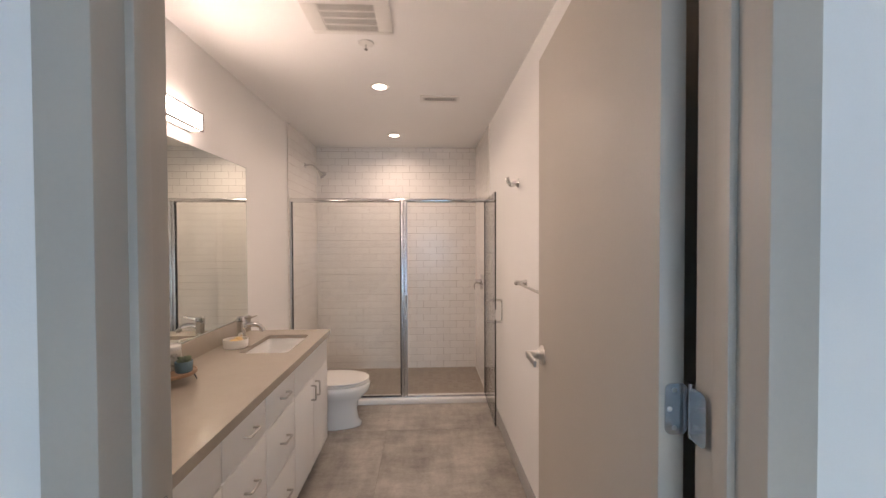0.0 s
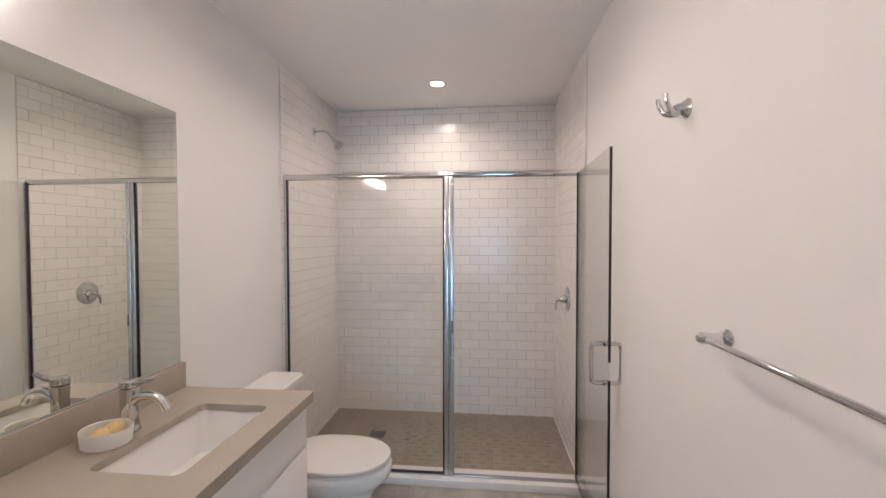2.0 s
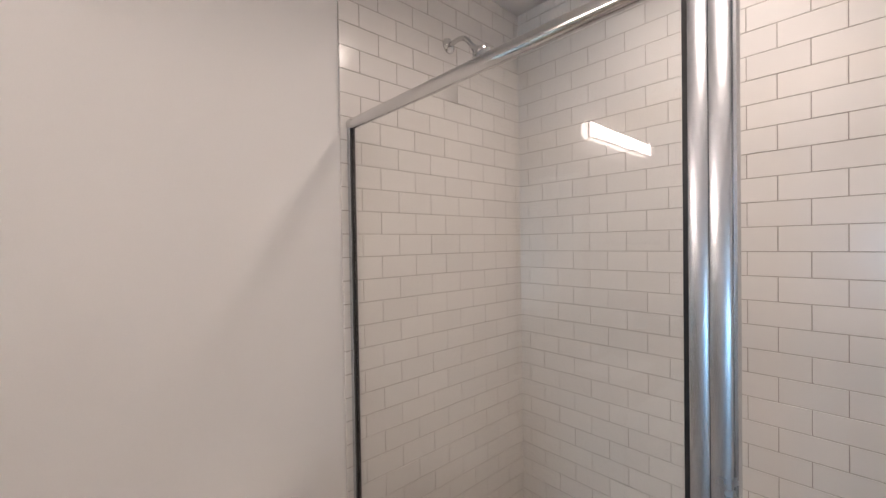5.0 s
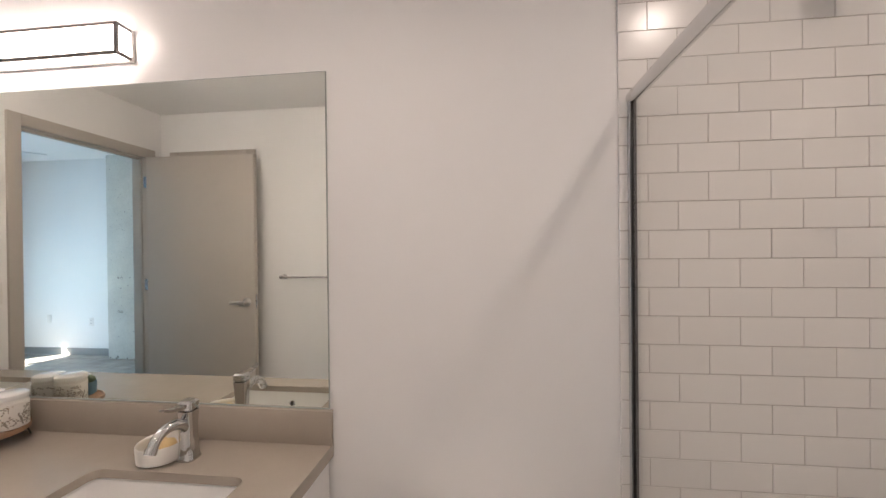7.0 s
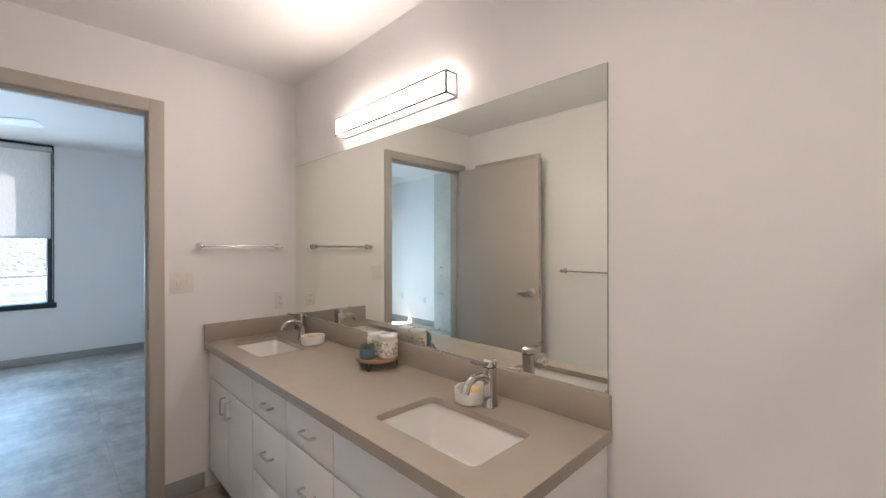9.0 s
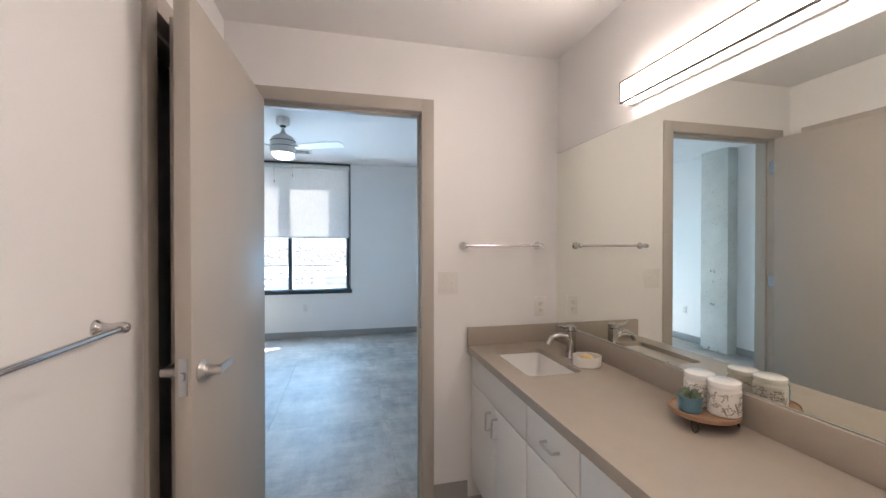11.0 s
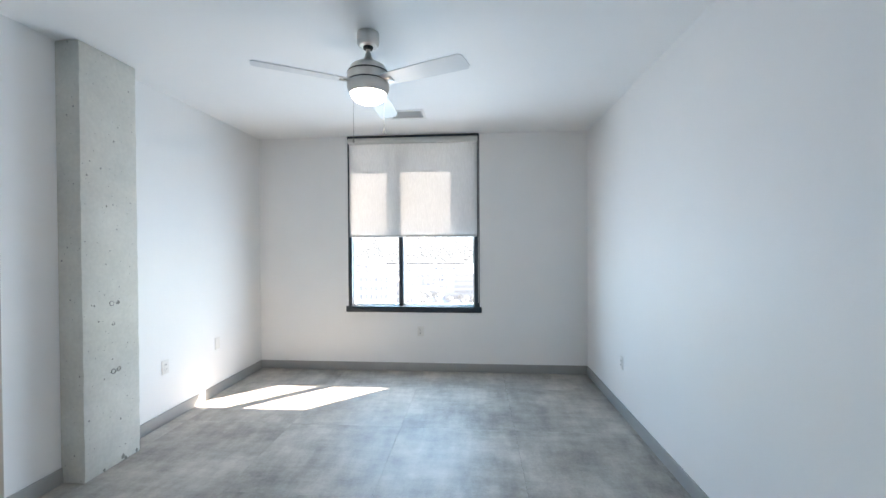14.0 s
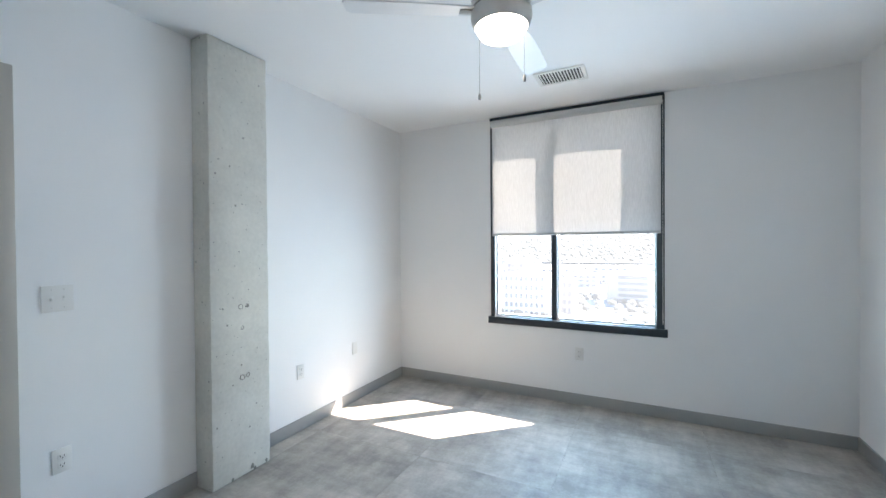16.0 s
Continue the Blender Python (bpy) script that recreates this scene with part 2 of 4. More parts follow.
# ---------- mesh helpers ----------
def box(bm, x0, y0, z0, x1, y1, z1, bevel=0.0, m=None):
    x0, x1, y0, y1, z0, z1 = min(x0, x1), max(x0, x1), min(y0, y1), max(y0, y1), min(z0, z1), max(z0, z1)
    made = bmesh.ops.create_cube(bm, size=1)["verts"]
    for v in made:
        v.co = Vector(((x0 + x1) / 2 + v.co.x * (x1 - x0), (y0 + y1) / 2 + v.co.y * (y1 - y0), (z0 + z1) / 2 + v.co.z * (z1 - z0)))
    if bevel:
        edges = list({e for v in made for e in v.link_edges})
        made = list(set(made) | {v for f in bmesh.ops.bevel(bm, geom=edges, offset=bevel, segments=2, profile=0.5, affect="EDGES")["faces"] for v in f.verts})
        made = [v for v in made if v.is_valid]
    if m is not None:
        bmesh.ops.transform(bm, matrix=m, verts=made)
    return made


def boxes(*rows, bevel=0.0):
    bm = bmesh.new()
    for r in rows:
        box(bm, *r, bevel=bevel)
    return bm


def lathe(bm, profile, n=32, m=None):
    """Turn a profile of (radius, height) about z."""
    rings = []
    for r, z in profile:
        rings.append([bm.verts.new((r * math.cos(2 * math.pi * k / n), r * math.sin(2 * math.pi * k / n), z)) for k in range(n)] if r > 1e-6 else [bm.verts.new((0, 0, z))])
    for a, b in zip(rings, rings[1:]):
        for k in range(n):
            q = [a[k % len(a)], a[(k + 1) % len(a)], b[(k + 1) % len(b)], b[k % len(b)]]
            q = list(dict.fromkeys(q))
            if len(q) > 2:
                bm.faces.new(q)
    bmesh.ops.recalc_face_normals(bm, faces=bm.faces)
    if m is not None:
        bmesh.ops.transform(bm, matrix=m, verts=[v for r in rings for v in r])
    return bm


def tube(bm, path, radius, n=12, cap=True):
    """A round bar along a path of points; radius may be one number or one for each point."""
    pts = [Vector(p) for p in path]
    rads = radius if isinstance(radius, (list, tuple)) else [radius] * len(pts)
    rings, side = [], None
    for k, p in enumerate(pts):
        d = (pts[min(k + 1, len(pts) - 1)] - pts[max(k - 1, 0)]).normalized()
        if side is None:
            side = d.orthogonal().normalized()
        side = (side - d * side.dot(d)).normalized()
        up = d.cross(side)
        rings.append([bm.verts.new(p + rads[k] * (side * math.cos(2 * math.pi * j / n) + up * math.sin(2 * math.pi * j / n))) for j in range(n)])
    for a, b in zip(rings, rings[1:]):
        for j in range(n):
            bm.faces.new((a[j], a[(j + 1) % n], b[(j + 1) % n], b[j]))
    if cap:
        bm.faces.new(rings[0][::-1])
        bm.faces.new(rings[-1])
    return bm


def arc(points, steps=8):
    """A smooth curve through the given points."""
    p = [Vector(q) for q in points]
    p = [2 * p[0] - p[1]] + p + [2 * p[-1] - p[-2]]
    out = []
    for a, b, c, d in zip(p, p[1:], p[2:], p[3:]):
        for k in range(steps):
            t = k / steps
            out.append(0.5 * (2 * b + (c - a) * t + (2 * a - 5 * b + 4 * c - d) * t * t + (3 * b - a - 3 * c + d) * t**3))
    return out + [p[-2]]


def rounded(x0, y0, x1, y1, r, n=6):
    """Corners of a rectangle with rounded corners, counter-clockwise."""
    out = []
    for cx, cy, a in ((x1 - r, y1 - r, 0), (x0 + r, y1 - r, 90), (x0 + r, y0 + r, 180), (x1 - r, y0 + r, 270)):
        out += [(cx + r * math.cos(radians(a + 90 * k / n)), cy + r * math.sin(radians(a + 90 * k / n))) for k in range(n + 1)]
    return out


def skin(bm, loops, close_first=True, close_last=True):
    """Join rings of equal length into one surface."""
    rings = [[bm.verts.new(p) for p in loop] for loop in loops]
    n = len(rings[0])
    for a, b in zip(rings, rings[1:]):
        for j in range(n):
            bm.faces.new((a[j], a[(j + 1) % n], b[(j + 1) % n], b[j]))
    if close_first:
        bm.faces.new(rings[0][::-1])
    if close_last:
        bm.faces.new(rings[-1])
    bmesh.ops.recalc_face_normals(bm, faces=bm.faces)
    return bm


def mesh(name, bm, mat, smooth=True):
    data = bpy.data.meshes.new(name)
    bm.to_mesh(data)
    bm.free()
    data.materials.append(mat)
    if smooth:
        data.shade_smooth()
        data.set_sharp_from_angle(angle=radians(35))
    return data


def part(name, bm, mat, parent, label="", m=None):
    ob = new(name, mesh(name, bm, mat))
    ob.parent = parent
    if m is not None:
        ob.matrix_basis = m
    if label:
        ob["label"] = label
    return ob


def thing(name, label, category, m=None, group=""):
    ob = new(name)
    ob.empty_display_size = 0.05
    ob.matrix_basis = m or Matrix()
    return tagged(ob, label, category, group)


def structure(name, bm, mat, label, category):
    return tagged(new(name, mesh(name, bm, mat)), label, category, kind="structure")


# ---------- the shell ----------
H, HB = 2.572, 2.752          # ceilings of bathroom and bedroom
BW, BL = 1.835, 4.0           # bathroom width and length
XR, XL, YW = -0.025, 3.818, -4.403   # bedroom side walls and window wall
T = 0.115                     # door wall thickness
DX0, DX1, DZ = 0.768, 1.760, 2.261   # outside of the bathroom door frame
WX0, WX1, WZ0, WZ1 = 1.187, 2.735, 0.690, 2.738
CY0, CY1 = 0.085, 0.825       # outside of the closet door frame
LY0, LY1 = -1.28, -0.30       # outside of the door frame in the bedroom's side wall

structure("wall_vanity", boxes((-0.15, 0, 0, 0, BL, H)), WALL, "white painted wall behind the vanity", "wall")
structure("wall_shower_end", boxes((-0.15, BL, 0, BW + 0.15, BL + 0.12, H)), WALL, "plain wall behind the shower tiles", "wall")
structure("wall_towel_side", boxes((BW, CY1 - 0.02, 0, BW + 0.12, BL, H), (BW, CY0 + 0.02, DZ - 0.02, BW + 0.12, CY1 - 0.02, H), (BW, 0, 0, BW + 0.12, CY0 + 0.02, H)), WALL, "white painted wall with towel bar and closet doorway", "wall")
structure("wall_doorway", boxes((-0.15, -T, 0, DX0 + 0.02, 0, HB), (DX1 - 0.02, -T, 0, XL + 0.15, 0, HB), (DX0 + 0.02, -T, DZ - 0.02, DX1 - 0.02, 0, HB)), WALL, "white painted partition wall with the bathroom doorway", "wall")
structure("wall_bedroom_plain", boxes((XR - 0.12, YW, 0, XR, -T, HB)), WALL, "white painted bedroom wall", "wall")
structure("wall_bedroom_column", boxes((XL, YW, 0, XL + 0.12, LY0 + 0.02, HB), (XL, LY0 + 0.02, DZ, XL + 0.12, LY1 - 0.02, HB), (XL, LY1 - 0.02, 0, XL + 0.12, -T, HB)), WALL, "white painted bedroom wall beside the concrete column", "wall")
structure("wall_window", boxes((XR - 0.12, YW - 0.30, 0, WX0, YW, HB), (WX1, YW - 0.30, 0, XL + 0.12, YW, HB), (WX0, YW - 0.30, 0, WX1, YW, WZ0), (WX0, YW - 0.30, WZ1, WX1, YW, HB)), WALL, "white painted outer wall with one large window", "wall")
structure("ceiling_bathroom", boxes((-0.15, 0, H, BW + 0.9, BL + 0.12, H + 0.1)), CEIL, "flat white bathroom ceiling", "ceiling")
structure("ceiling_bedroom", boxes((XR - 0.12, YW - 0.3, HB, XL + 0.12, 0, HB + 0.1)), CEIL, "flat white bedroom ceiling", "ceiling")
structure("wall_closet", boxes((BW + 0.8, 0, 0, BW + 0.9, 1.3, H), (BW + 0.12, 1.2, 0, BW + 0.8, 1.3, H)), WALL, "plain inside walls of the dark closet", "wall")
floor = structure("floor", boxes((-0.15, YW - 0.3, -0.15, XL + 0.2, 0.0, -0.004), (-0.15, 0.0, -0.15, BW + 0.12, BL + 0.12, -0.004), (BW + 0.12, 0.0, -0.15, BW + 0.9, 1.3, -0.004)), JOINT, "cloudy grey-brown concrete-look vinyl floor", "floor")
structure("wall_corridor_end", boxes((XL + 0.12, LY0 - 0.1, 0, XL + 0.2, LY1 + 0.1, HB)), WALL, "plain wall behind the closed door", "wall")


def baseboard(name, *rows):
    ob = tagged(new(name, mesh(name, boxes(*rows, bevel=0.003), BASE)), "flat grey painted baseboard along the wall", "baseboard", kind="structure")
    return ob


BH = 0.098
baseboard("baseboard_window_wall", (XR, YW, 0, XL, YW + 0.012, BH))
baseboard("baseboard_plain_wall", (XR, YW + 0.012, 0, XR + 0.012, -T, BH))
baseboard("baseboard_column_wall", (XL - 0.012, YW + 0.012, 0, XL, -2.476, BH), (XL - 0.012, -2.058, 0, XL, LY0, BH))
baseboard("baseboard_door_wall", (0.57, 0, 0, DX0, 0.012, BH))
baseboard("baseboard_door_wall_bedroom", (XR + 0.012, -T - 0.012, 0, DX0, -T, BH), (DX1, -T - 0.012, 0, XL, -T, BH))
baseboard("baseboard_towel_wall", (BW - 0.012, CY1, 0, BW, 3.03, BH))
baseboard("baseboard_toilet_wall", (0, 2.21, 0, 0.012, 3.03, BH))


def door_frame(name, width, height, thick, m, label):
    """Pressed-metal frame with a double rabbet: faces on both sides, a stop in the middle. Opening along x, wall from y 0 to thick."""
    face, bm = 0.070, bmesh.new()
    for sign, x in ((1, 0.0), (-1, width)):
        a, b = x, x + sign * face
        box(bm, a, -0.014, 0, b, thick + 0.014, height, 0.003)
        box(bm, b - sign * 0.004, 0.042, 0, b + sign * 0.012, thick - 0.042, height - face, 0.002)
    box(bm, face, -0.014, height - face, width - face, thick + 0.014, height, 0.003)
    box(bm, face + 0.015, 0.042, height - face - 0.015, width - face - 0.015, thick - 0.042, height - face + 0.004, 0.002)
    ob = structure(name, bm, TRIM, label, "door frame")
    ob.matrix_basis = m
    return ob


frame_bath = door_frame("door_frame_1", DX1 - DX0, DZ, T, pose(DX0, -T, 0), "taupe painted metal frame of the bathroom doorway")
frame_closet = door_frame("door_frame_2", CY1 - CY0, DZ, 0.12, pose(BW + 0.12, CY0, 0, 0, 0, 90), "taupe painted metal frame of the closet doorway")
frame_side = door_frame("door_frame_3", LY1 - LY0, DZ + 0.02, 0.12, pose(XL + 0.12, LY0, 0, 0, 0, 90), "taupe painted metal door frame in the bedroom wall")
bm = boxes((0, 0.02, 0.98, 0.0025, 0.055, 1.10), bevel=0.001)
part("strike_plate", bm, STEEL, frame_bath, "satin steel strike plate", pose(0.0705, T - 0.06, 0))


def lever(parent, x, y, z, out, along):
    """Round rose, neck and lever; out and along are +1 or -1 in y and x."""
    rose = part("rose", lathe(bmesh.new(), [(0, 0), (0.034, 0), (0.034, 0.004), (0.031, 0.008), (0.024, 0.012), (0.020, 0.016), (0, 0.016)]), NICKEL, parent, "brushed nickel rose", pose(x, y, z, -90 * out))
    bm = tube(bmesh.new(), [(x, y + out * 0.010, z), (x, y + out * 0.022, z), (x, y + out * 0.026, z), (x, y + out * 0.062, z)], [0.0185, 0.0165, 0.0135, 0.0135], 20)
    # flat blade that grows out of the neck and tapers a little
    rings = []
    for d, half, deep, drop in ((-0.011, 0.010, 0.0065, 0), (0.0, 0.0125, 0.0075, 0), (0.035, 0.0120, 0.0065, -0.001), (0.085, 0.0115, 0.0055, -0.002), (0.108, 0.0112, 0.0050, -0.003)):
        rings.append([(x + along * d, y + out * (0.054 + a * deep), z + drop + b * half) for a, b in ((-1, -0.7), (-0.6, -1), (0.6, -1), (1, -0.7), (1, 0.7), (0.6, 1), (-0.6, 1), (-1, 0.7))])
    skin(bm, rings)
    part("handle", bm, NICKEL, parent, "brushed nickel lever")
    return rose


def door_leaf(name, width, height, m, label, latch=1.066, levers=(1, -1)):
    """A flush slab: hinge at the origin, leaf along +x, thickness from y 0 to -0.045."""
    ob = thing(name, label, "door", m)
    part("slab", boxes((0, -0.044, 0.012, width, 0, height), bevel=0.0015), TRIM, ob)
    for side in levers:
        lever(ob, width - 0.062, 0 if side > 0 else -0.044, latch, side, -1)
    bm = boxes((width - 0.0005, -0.034, latch - 0.055, width + 0.0015, -0.010, latch + 0.055), bevel=0.0008)
    box(bm, width, -0.029, latch - 0.01, width + 0.009, -0.016, latch + 0.014, 0.002)
    part("latch_plate", bm, STEEL, ob, "satin steel latch plate with bolt")
    return ob


def hinge(z, parent):
    """Butt hinge: a round-cornered plate on the leaf's edge, the knuckle, and a plate on the frame."""
    def plate_bm(m, w):
        bm = bmesh.new()
        loop = rounded(0, -0.0445, w, 0.0445, 0.012, 5)
        skin(bm, [[(a, 0, b) for a, b in loop], [(a, -0.002, b) for a, b in loop]])
        bmesh.ops.transform(bm, matrix=m, verts=bm.verts)
        return bm
    h = part("hinge", plate_bm(pose(-0.0004, -0.010, z, 0, 0, -90), 0.039), STEEL, parent, "satin steel butt hinge with three screws")
    part("knuckle", tube(bmesh.new(), [(-0.010, -0.0515, z - 0.047), (-0.010, -0.0515, z + 0.047)], 0.0055, 16), STEEL, h)
    part("frame_plate", plate_bm(pose(-0.016, -0.0460, z, 0, 0, 177.6), 0.044), STEEL, h)
    for dz, dy in ((-0.033, -0.026), (0, -0.018), (0.033, -0.026)):
        part("screw", lathe(bmesh.new(), [(0, 0.0006), (0.0022, 0.0004), (0.0025, 0.0010), (0.0044, 0.0007), (0.0046, 0)], 12), NICKEL, h, m=pose(-0.0024, dy, z + dz, 0, -90, 0))


# leaf folded back along the towel wall
leaf_angle = math.degrees(math.atan2(0.866, 0.037))
leaf = door_leaf("door_1", 0.862, 2.185, pose(1.643, 0.040, 0, 0, 0, leaf_angle), "taupe painted flush bathroom door standing wide open")
for hz in (0.23, 1.198, 2.0):
    hinge(hz, leaf)
closet_leaf = door_leaf("door_2", 0.585, 2.185, pose(1.822, 0.152, 0, 0, 0, 97.0), "taupe painted flush closet door left ajar", levers=())
side_leaf = door_leaf("door_3", LY1 - LY0 - 0.14, 2.19, pose(XL + 0.055, LY0 + 0.07, 0, 0, 0, 90), "taupe painted closed door in the bedroom wall", levers=(1,))

# ---------- shower ----------
PITCH_Z, PITCH_X, ROW0 = 0.078, 0.154, 2.054


def tile_mesh(w, h, d=0.009, gap=0.0022, bev=0.0007):
    """One glazed tile in the xz plane, its back at y 0 and its face towards -y."""
    x0, x1, z0, z1 = gap / 2, w - gap / 2, gap / 2, h - gap / 2
    bm = bmesh.new()
    skin(bm, [[(x0, 0, z0), (x1, 0, z0), (x1, 0, z1), (x0, 0, z1)],
              [(x0, -d + bev, z0), (x1, -d + bev, z0), (x1, -d + bev, z1), (x0, -d + bev, z1)],
              [(x0 + bev, -d, z0 + bev), (x1 - bev, -d, z0 + bev), (x1 - bev, -d, z1 - bev), (x0 + bev, -d, z1 - bev)]], close_first=False)
    return bm


tile_cache = {}


def tiled_wall(name, label, length, m, first_even, first_odd, top=H - 0.002, bottom=0.03, limit=300):
    """Running-bond wall tiles from x 0 to length; the rows line up at ROW0."""
    bm = boxes((0.004, -0.0080, bottom, length - 0.004, 0, top))
    wall = tagged(new(name, mesh(name, bm, GROUT)), label, "tiled wall", kind="structure")
    wall.matrix_basis = m
    places = []
    k0 = math.floor((bottom - ROW0) / PITCH_Z)
    for k in range(k0, 12):
        z0, z1 = max(bottom, ROW0 + k * PITCH_Z), min(top, ROW0 + (k + 1) * PITCH_Z)
        if z1 - z0 < 0.012:
            continue
        first = first_even if k % 2 == 0 else first_odd
        x = first - PITCH_X
        while x < length - 0.008:
            a, b = max(0, x), min(length, x + PITCH_X)
            if b - a > 0.010:
                places.append((a, z0, round(b - a, 3), round(z1 - z0, 3)))
            x += PITCH_X
    # the rows nearest to eye height are pieces of their own
    places.sort(key=lambda p: abs(p[1] - 1.4))
    for a, z, w, h in places[:limit]:
        if (w, h) not in tile_cache:
            tile_cache[w, h] = mesh("tile", tile_mesh(w, h), TILE, smooth=False)
        ob = new("tile", tile_cache[w, h])
        ob.parent = wall
        ob.matrix_basis = pose(a, -0.001 + random.uniform(-0.0004, 0.0004), z, random.uniform(-0.12, 0.12), 0, random.uniform(-0.12, 0.12))
    if len(places) > limit:
        verts, faces = [], []
        for a, z, w, h in places[limit:]:
            t = tile_mesh(w, h)
            off = len(verts)
            t.verts.index_update()
            dy = random.uniform(-0.0006, 0.0002)
            verts += [(v.co.x + a, v.co.y - 0.001 + dy, v.co.z + z) for v in t.verts]
            faces += [[off + v.index for v in f.verts] for f in t.faces]
            t.free()
        data = bpy.data.meshes.new("tile_rows")
        data.from_pydata(verts, [], faces)
        data.materials.append(TILE)
        rest = new("tile_rows", data)
        rest.parent = wall
        rest["kind"] = "stuff"
    return wall


# ---------- shower screen ----------
GY = 3.066
curb = structure("shower_threshold", boxes((0.0, 3.014, 0, BW, 3.150, 0.048), bevel=0.006), ACRYLIC, "white shower threshold across the room", "threshold")
screen = thing("shower_screen", "frameless glass shower screen with chrome header and post", "shower screen")
part("fixed_pane", boxes((0.0364, GY - 0.004, 0.0662, 1.0062, GY + 0.004, 1.858)), GLASS, screen, "clear fixed glass pane")
part("seal", boxes((0.0290, GY - 0.0075, 0.066, 0.0362, GY + 0.0065, 1.858)), GASKET, screen, "black edge seal")
part("seal", boxes((1.0064, GY - 0.0065, 0.066, 1.0150, GY + 0.0065, 1.858)), GASKET, screen, "black edge seal")
part("wall_channel", boxes((0.011, GY - 0.010, 0.056, 0.0285, GY + 0.010, 1.862), bevel=0.002), STEEL, screen)
bm = boxes((1.0152, GY - 0.016, 0.0585, 1.042, GY + 0.016, 1.862), (1.0425, GY - 0.020, 0.0585, 1.070, GY + 0.012, 1.862), bevel=0.003)
part("post", bm, STEEL, screen, "satin aluminium post")
part("strike_strip", boxes((1.0702, GY - 0.014, 0.066, 1.0745, GY + 0.006, 1.858)), STEEL, screen)
part("magnet_catch", boxes((1.058, GY - 0.0235, 0.925, 1.069, GY - 0.0202, 1.0), bevel=0.001), GAP_SHADE_AND_CATCH, screen, "small dark magnetic catch")
part("bottom_seal", boxes((0.0364, GY - 0.0065, 0.0582, 1.0062, GY + 0.0065, 0.0660)), GASKET, screen, "black bottom seal")
bm = bmesh.new()
loop = [(math.cos(radians(a)) * 0.013, math.sin(radians(a)) * 0.019) for a in range(0, 360, 24)]
skin(bm, [[(0.011, GY + a, 1.870 + b) for a, b in loop], [(1.806, GY + a, 1.870 + b) for a, b in loop]])
part("header", bm, CHROME, screen, "polished chrome header rail")
part("sill_rail", boxes((0.011, GY - 0.014, 0.0482, 1.806, GY + 0.014, 0.058), bevel=0.003), STEEL, screen)
part("hinge_post", boxes((1.800, GY - 0.010, 0.056, 1.822, GY + 0.010, 1.857), bevel=0.002), STEEL, screen)
glass_door = thing("shower_door", "clear glass shower door swung open along the wall", "shower door", pose(1.794, GY - 0.012, 0, 0, 0, -91.75))
part("pane", boxes((0.004, -0.004, 0.075, 0.655, 0.004, 1.868)), GLASS, glass_door, "clear glass pane")
part("hinge_seal", boxes((-0.005, -0.008, 0.075, 0.0038, 0.008, 1.868)), GASKET, glass_door, "black hinge seal")
part("edge_seal", boxes((0.6552, -0.005, 0.075, 0.660, 0.005, 0.890), (0.6552, -0.005, 0.968, 0.660, 0.005, 1.868)), GASKET, glass_door, "black edge seal")
part("bottom_sweep", boxes((0.004, -0.005, 0.063, 0.655, 0.005, 0.0748)), STEEL, glass_door)
for s in (1, -1):
    pull = arc([(0.61, s * 0.0045, 1.035), (0.61, s * 0.045, 1.035), (0.61, s * 0.060, 1.020), (0.61, s * 0.063, 0.95), (0.61, s * 0.060, 0.88), (0.61, s * 0.045, 0.865), (0.61, s * 0.0045, 0.865)], 5)
    p = part("pull_handle", tube(bmesh.new(), pull, 0.0095), CHROME, glass_door, "chrome D-shaped pull")
    for z in (1.035, 0.865):
        part("collar", tube(bmesh.new(), [(0.61, s * 0.0045, z), (0.61, s * 0.012, z)], 0.014), CHROME, p)

# shower head and valve
head = thing("wall_shower", "chrome shower head on a bent arm", "shower head", pose(0.012, 3.525, 2.277))
part("flange", lathe(bmesh.new(), [(0, 0.014), (0.016, 0.012), (0.030, 0.003), (0.031, 0)], 28), CHROME, head, m=pose(0, 0, 0, 0, 90, 0))
part("arm", tube(bmesh.new(), arc([(0, 0, 0), (0.062, 0, 0.004), (0.102, 0, -0.012), (0.142, 0, -0.060)], 6), 0.0095), CHROME, head)
hd = part("spray_head", lathe(bmesh.new(), [(0, 0.012), (0.013, 0.010), (0.015, -0.004), (0.018, -0.014), (0.036, -0.044), (0.040, -0.060), (0.037, -0.064)], 28), CHROME, head, m=pose(0.146, 0, -0.064, 0, -42, 0))
part("spray_face", lathe(bmesh.new(), [(0.037, -0.0635), (0.030, -0.066), (0, -0.066)], 28), STEEL, hd, "grey nozzle face")
valve = thing("shower_valve", "round chrome shower valve with a lever", "shower valve", pose(1.822, 3.475, 1.074, 0, -90, 0))
part("plate", lathe(bmesh.new(), [(0.085, 0), (0.084, 0.006), (0.06, 0.013), (0.032, 0.016), (0, 0.016)], 40), CHROME, valve)
part("hub", lathe(bmesh.new(), [(0.028, 0.0155), (0.025, 0.045), (0.020, 0.052), (0, 0.052)], 28), CHROME, valve)
part("lever", tube(bmesh.new(), arc([(0, 0, 0.044), (-0.012, 0.02, 0.062), (-0.045, 0.035, 0.070), (-0.085, 0.040, 0.066)], 5), [0.011] * 6 + [0.009] * 5 + [0.007] * 5), CHROME, valve)
drain = thing("shower_drain", "square chrome drain grate in the shower floor", "drain", pose(0.47, 3.56, 0.0335))
part("grate", boxes(*[(-0.05, -0.05 + 0.0145 * k, 0, 0.05, -0.043 + 0.0145 * k, 0.003) for k in range(7)], (-0.052, -0.052, 0, -0.045, 0.052, 0.004), (0.045, -0.052, 0, 0.052, 0.052, 0.004)), STEEL, drain)
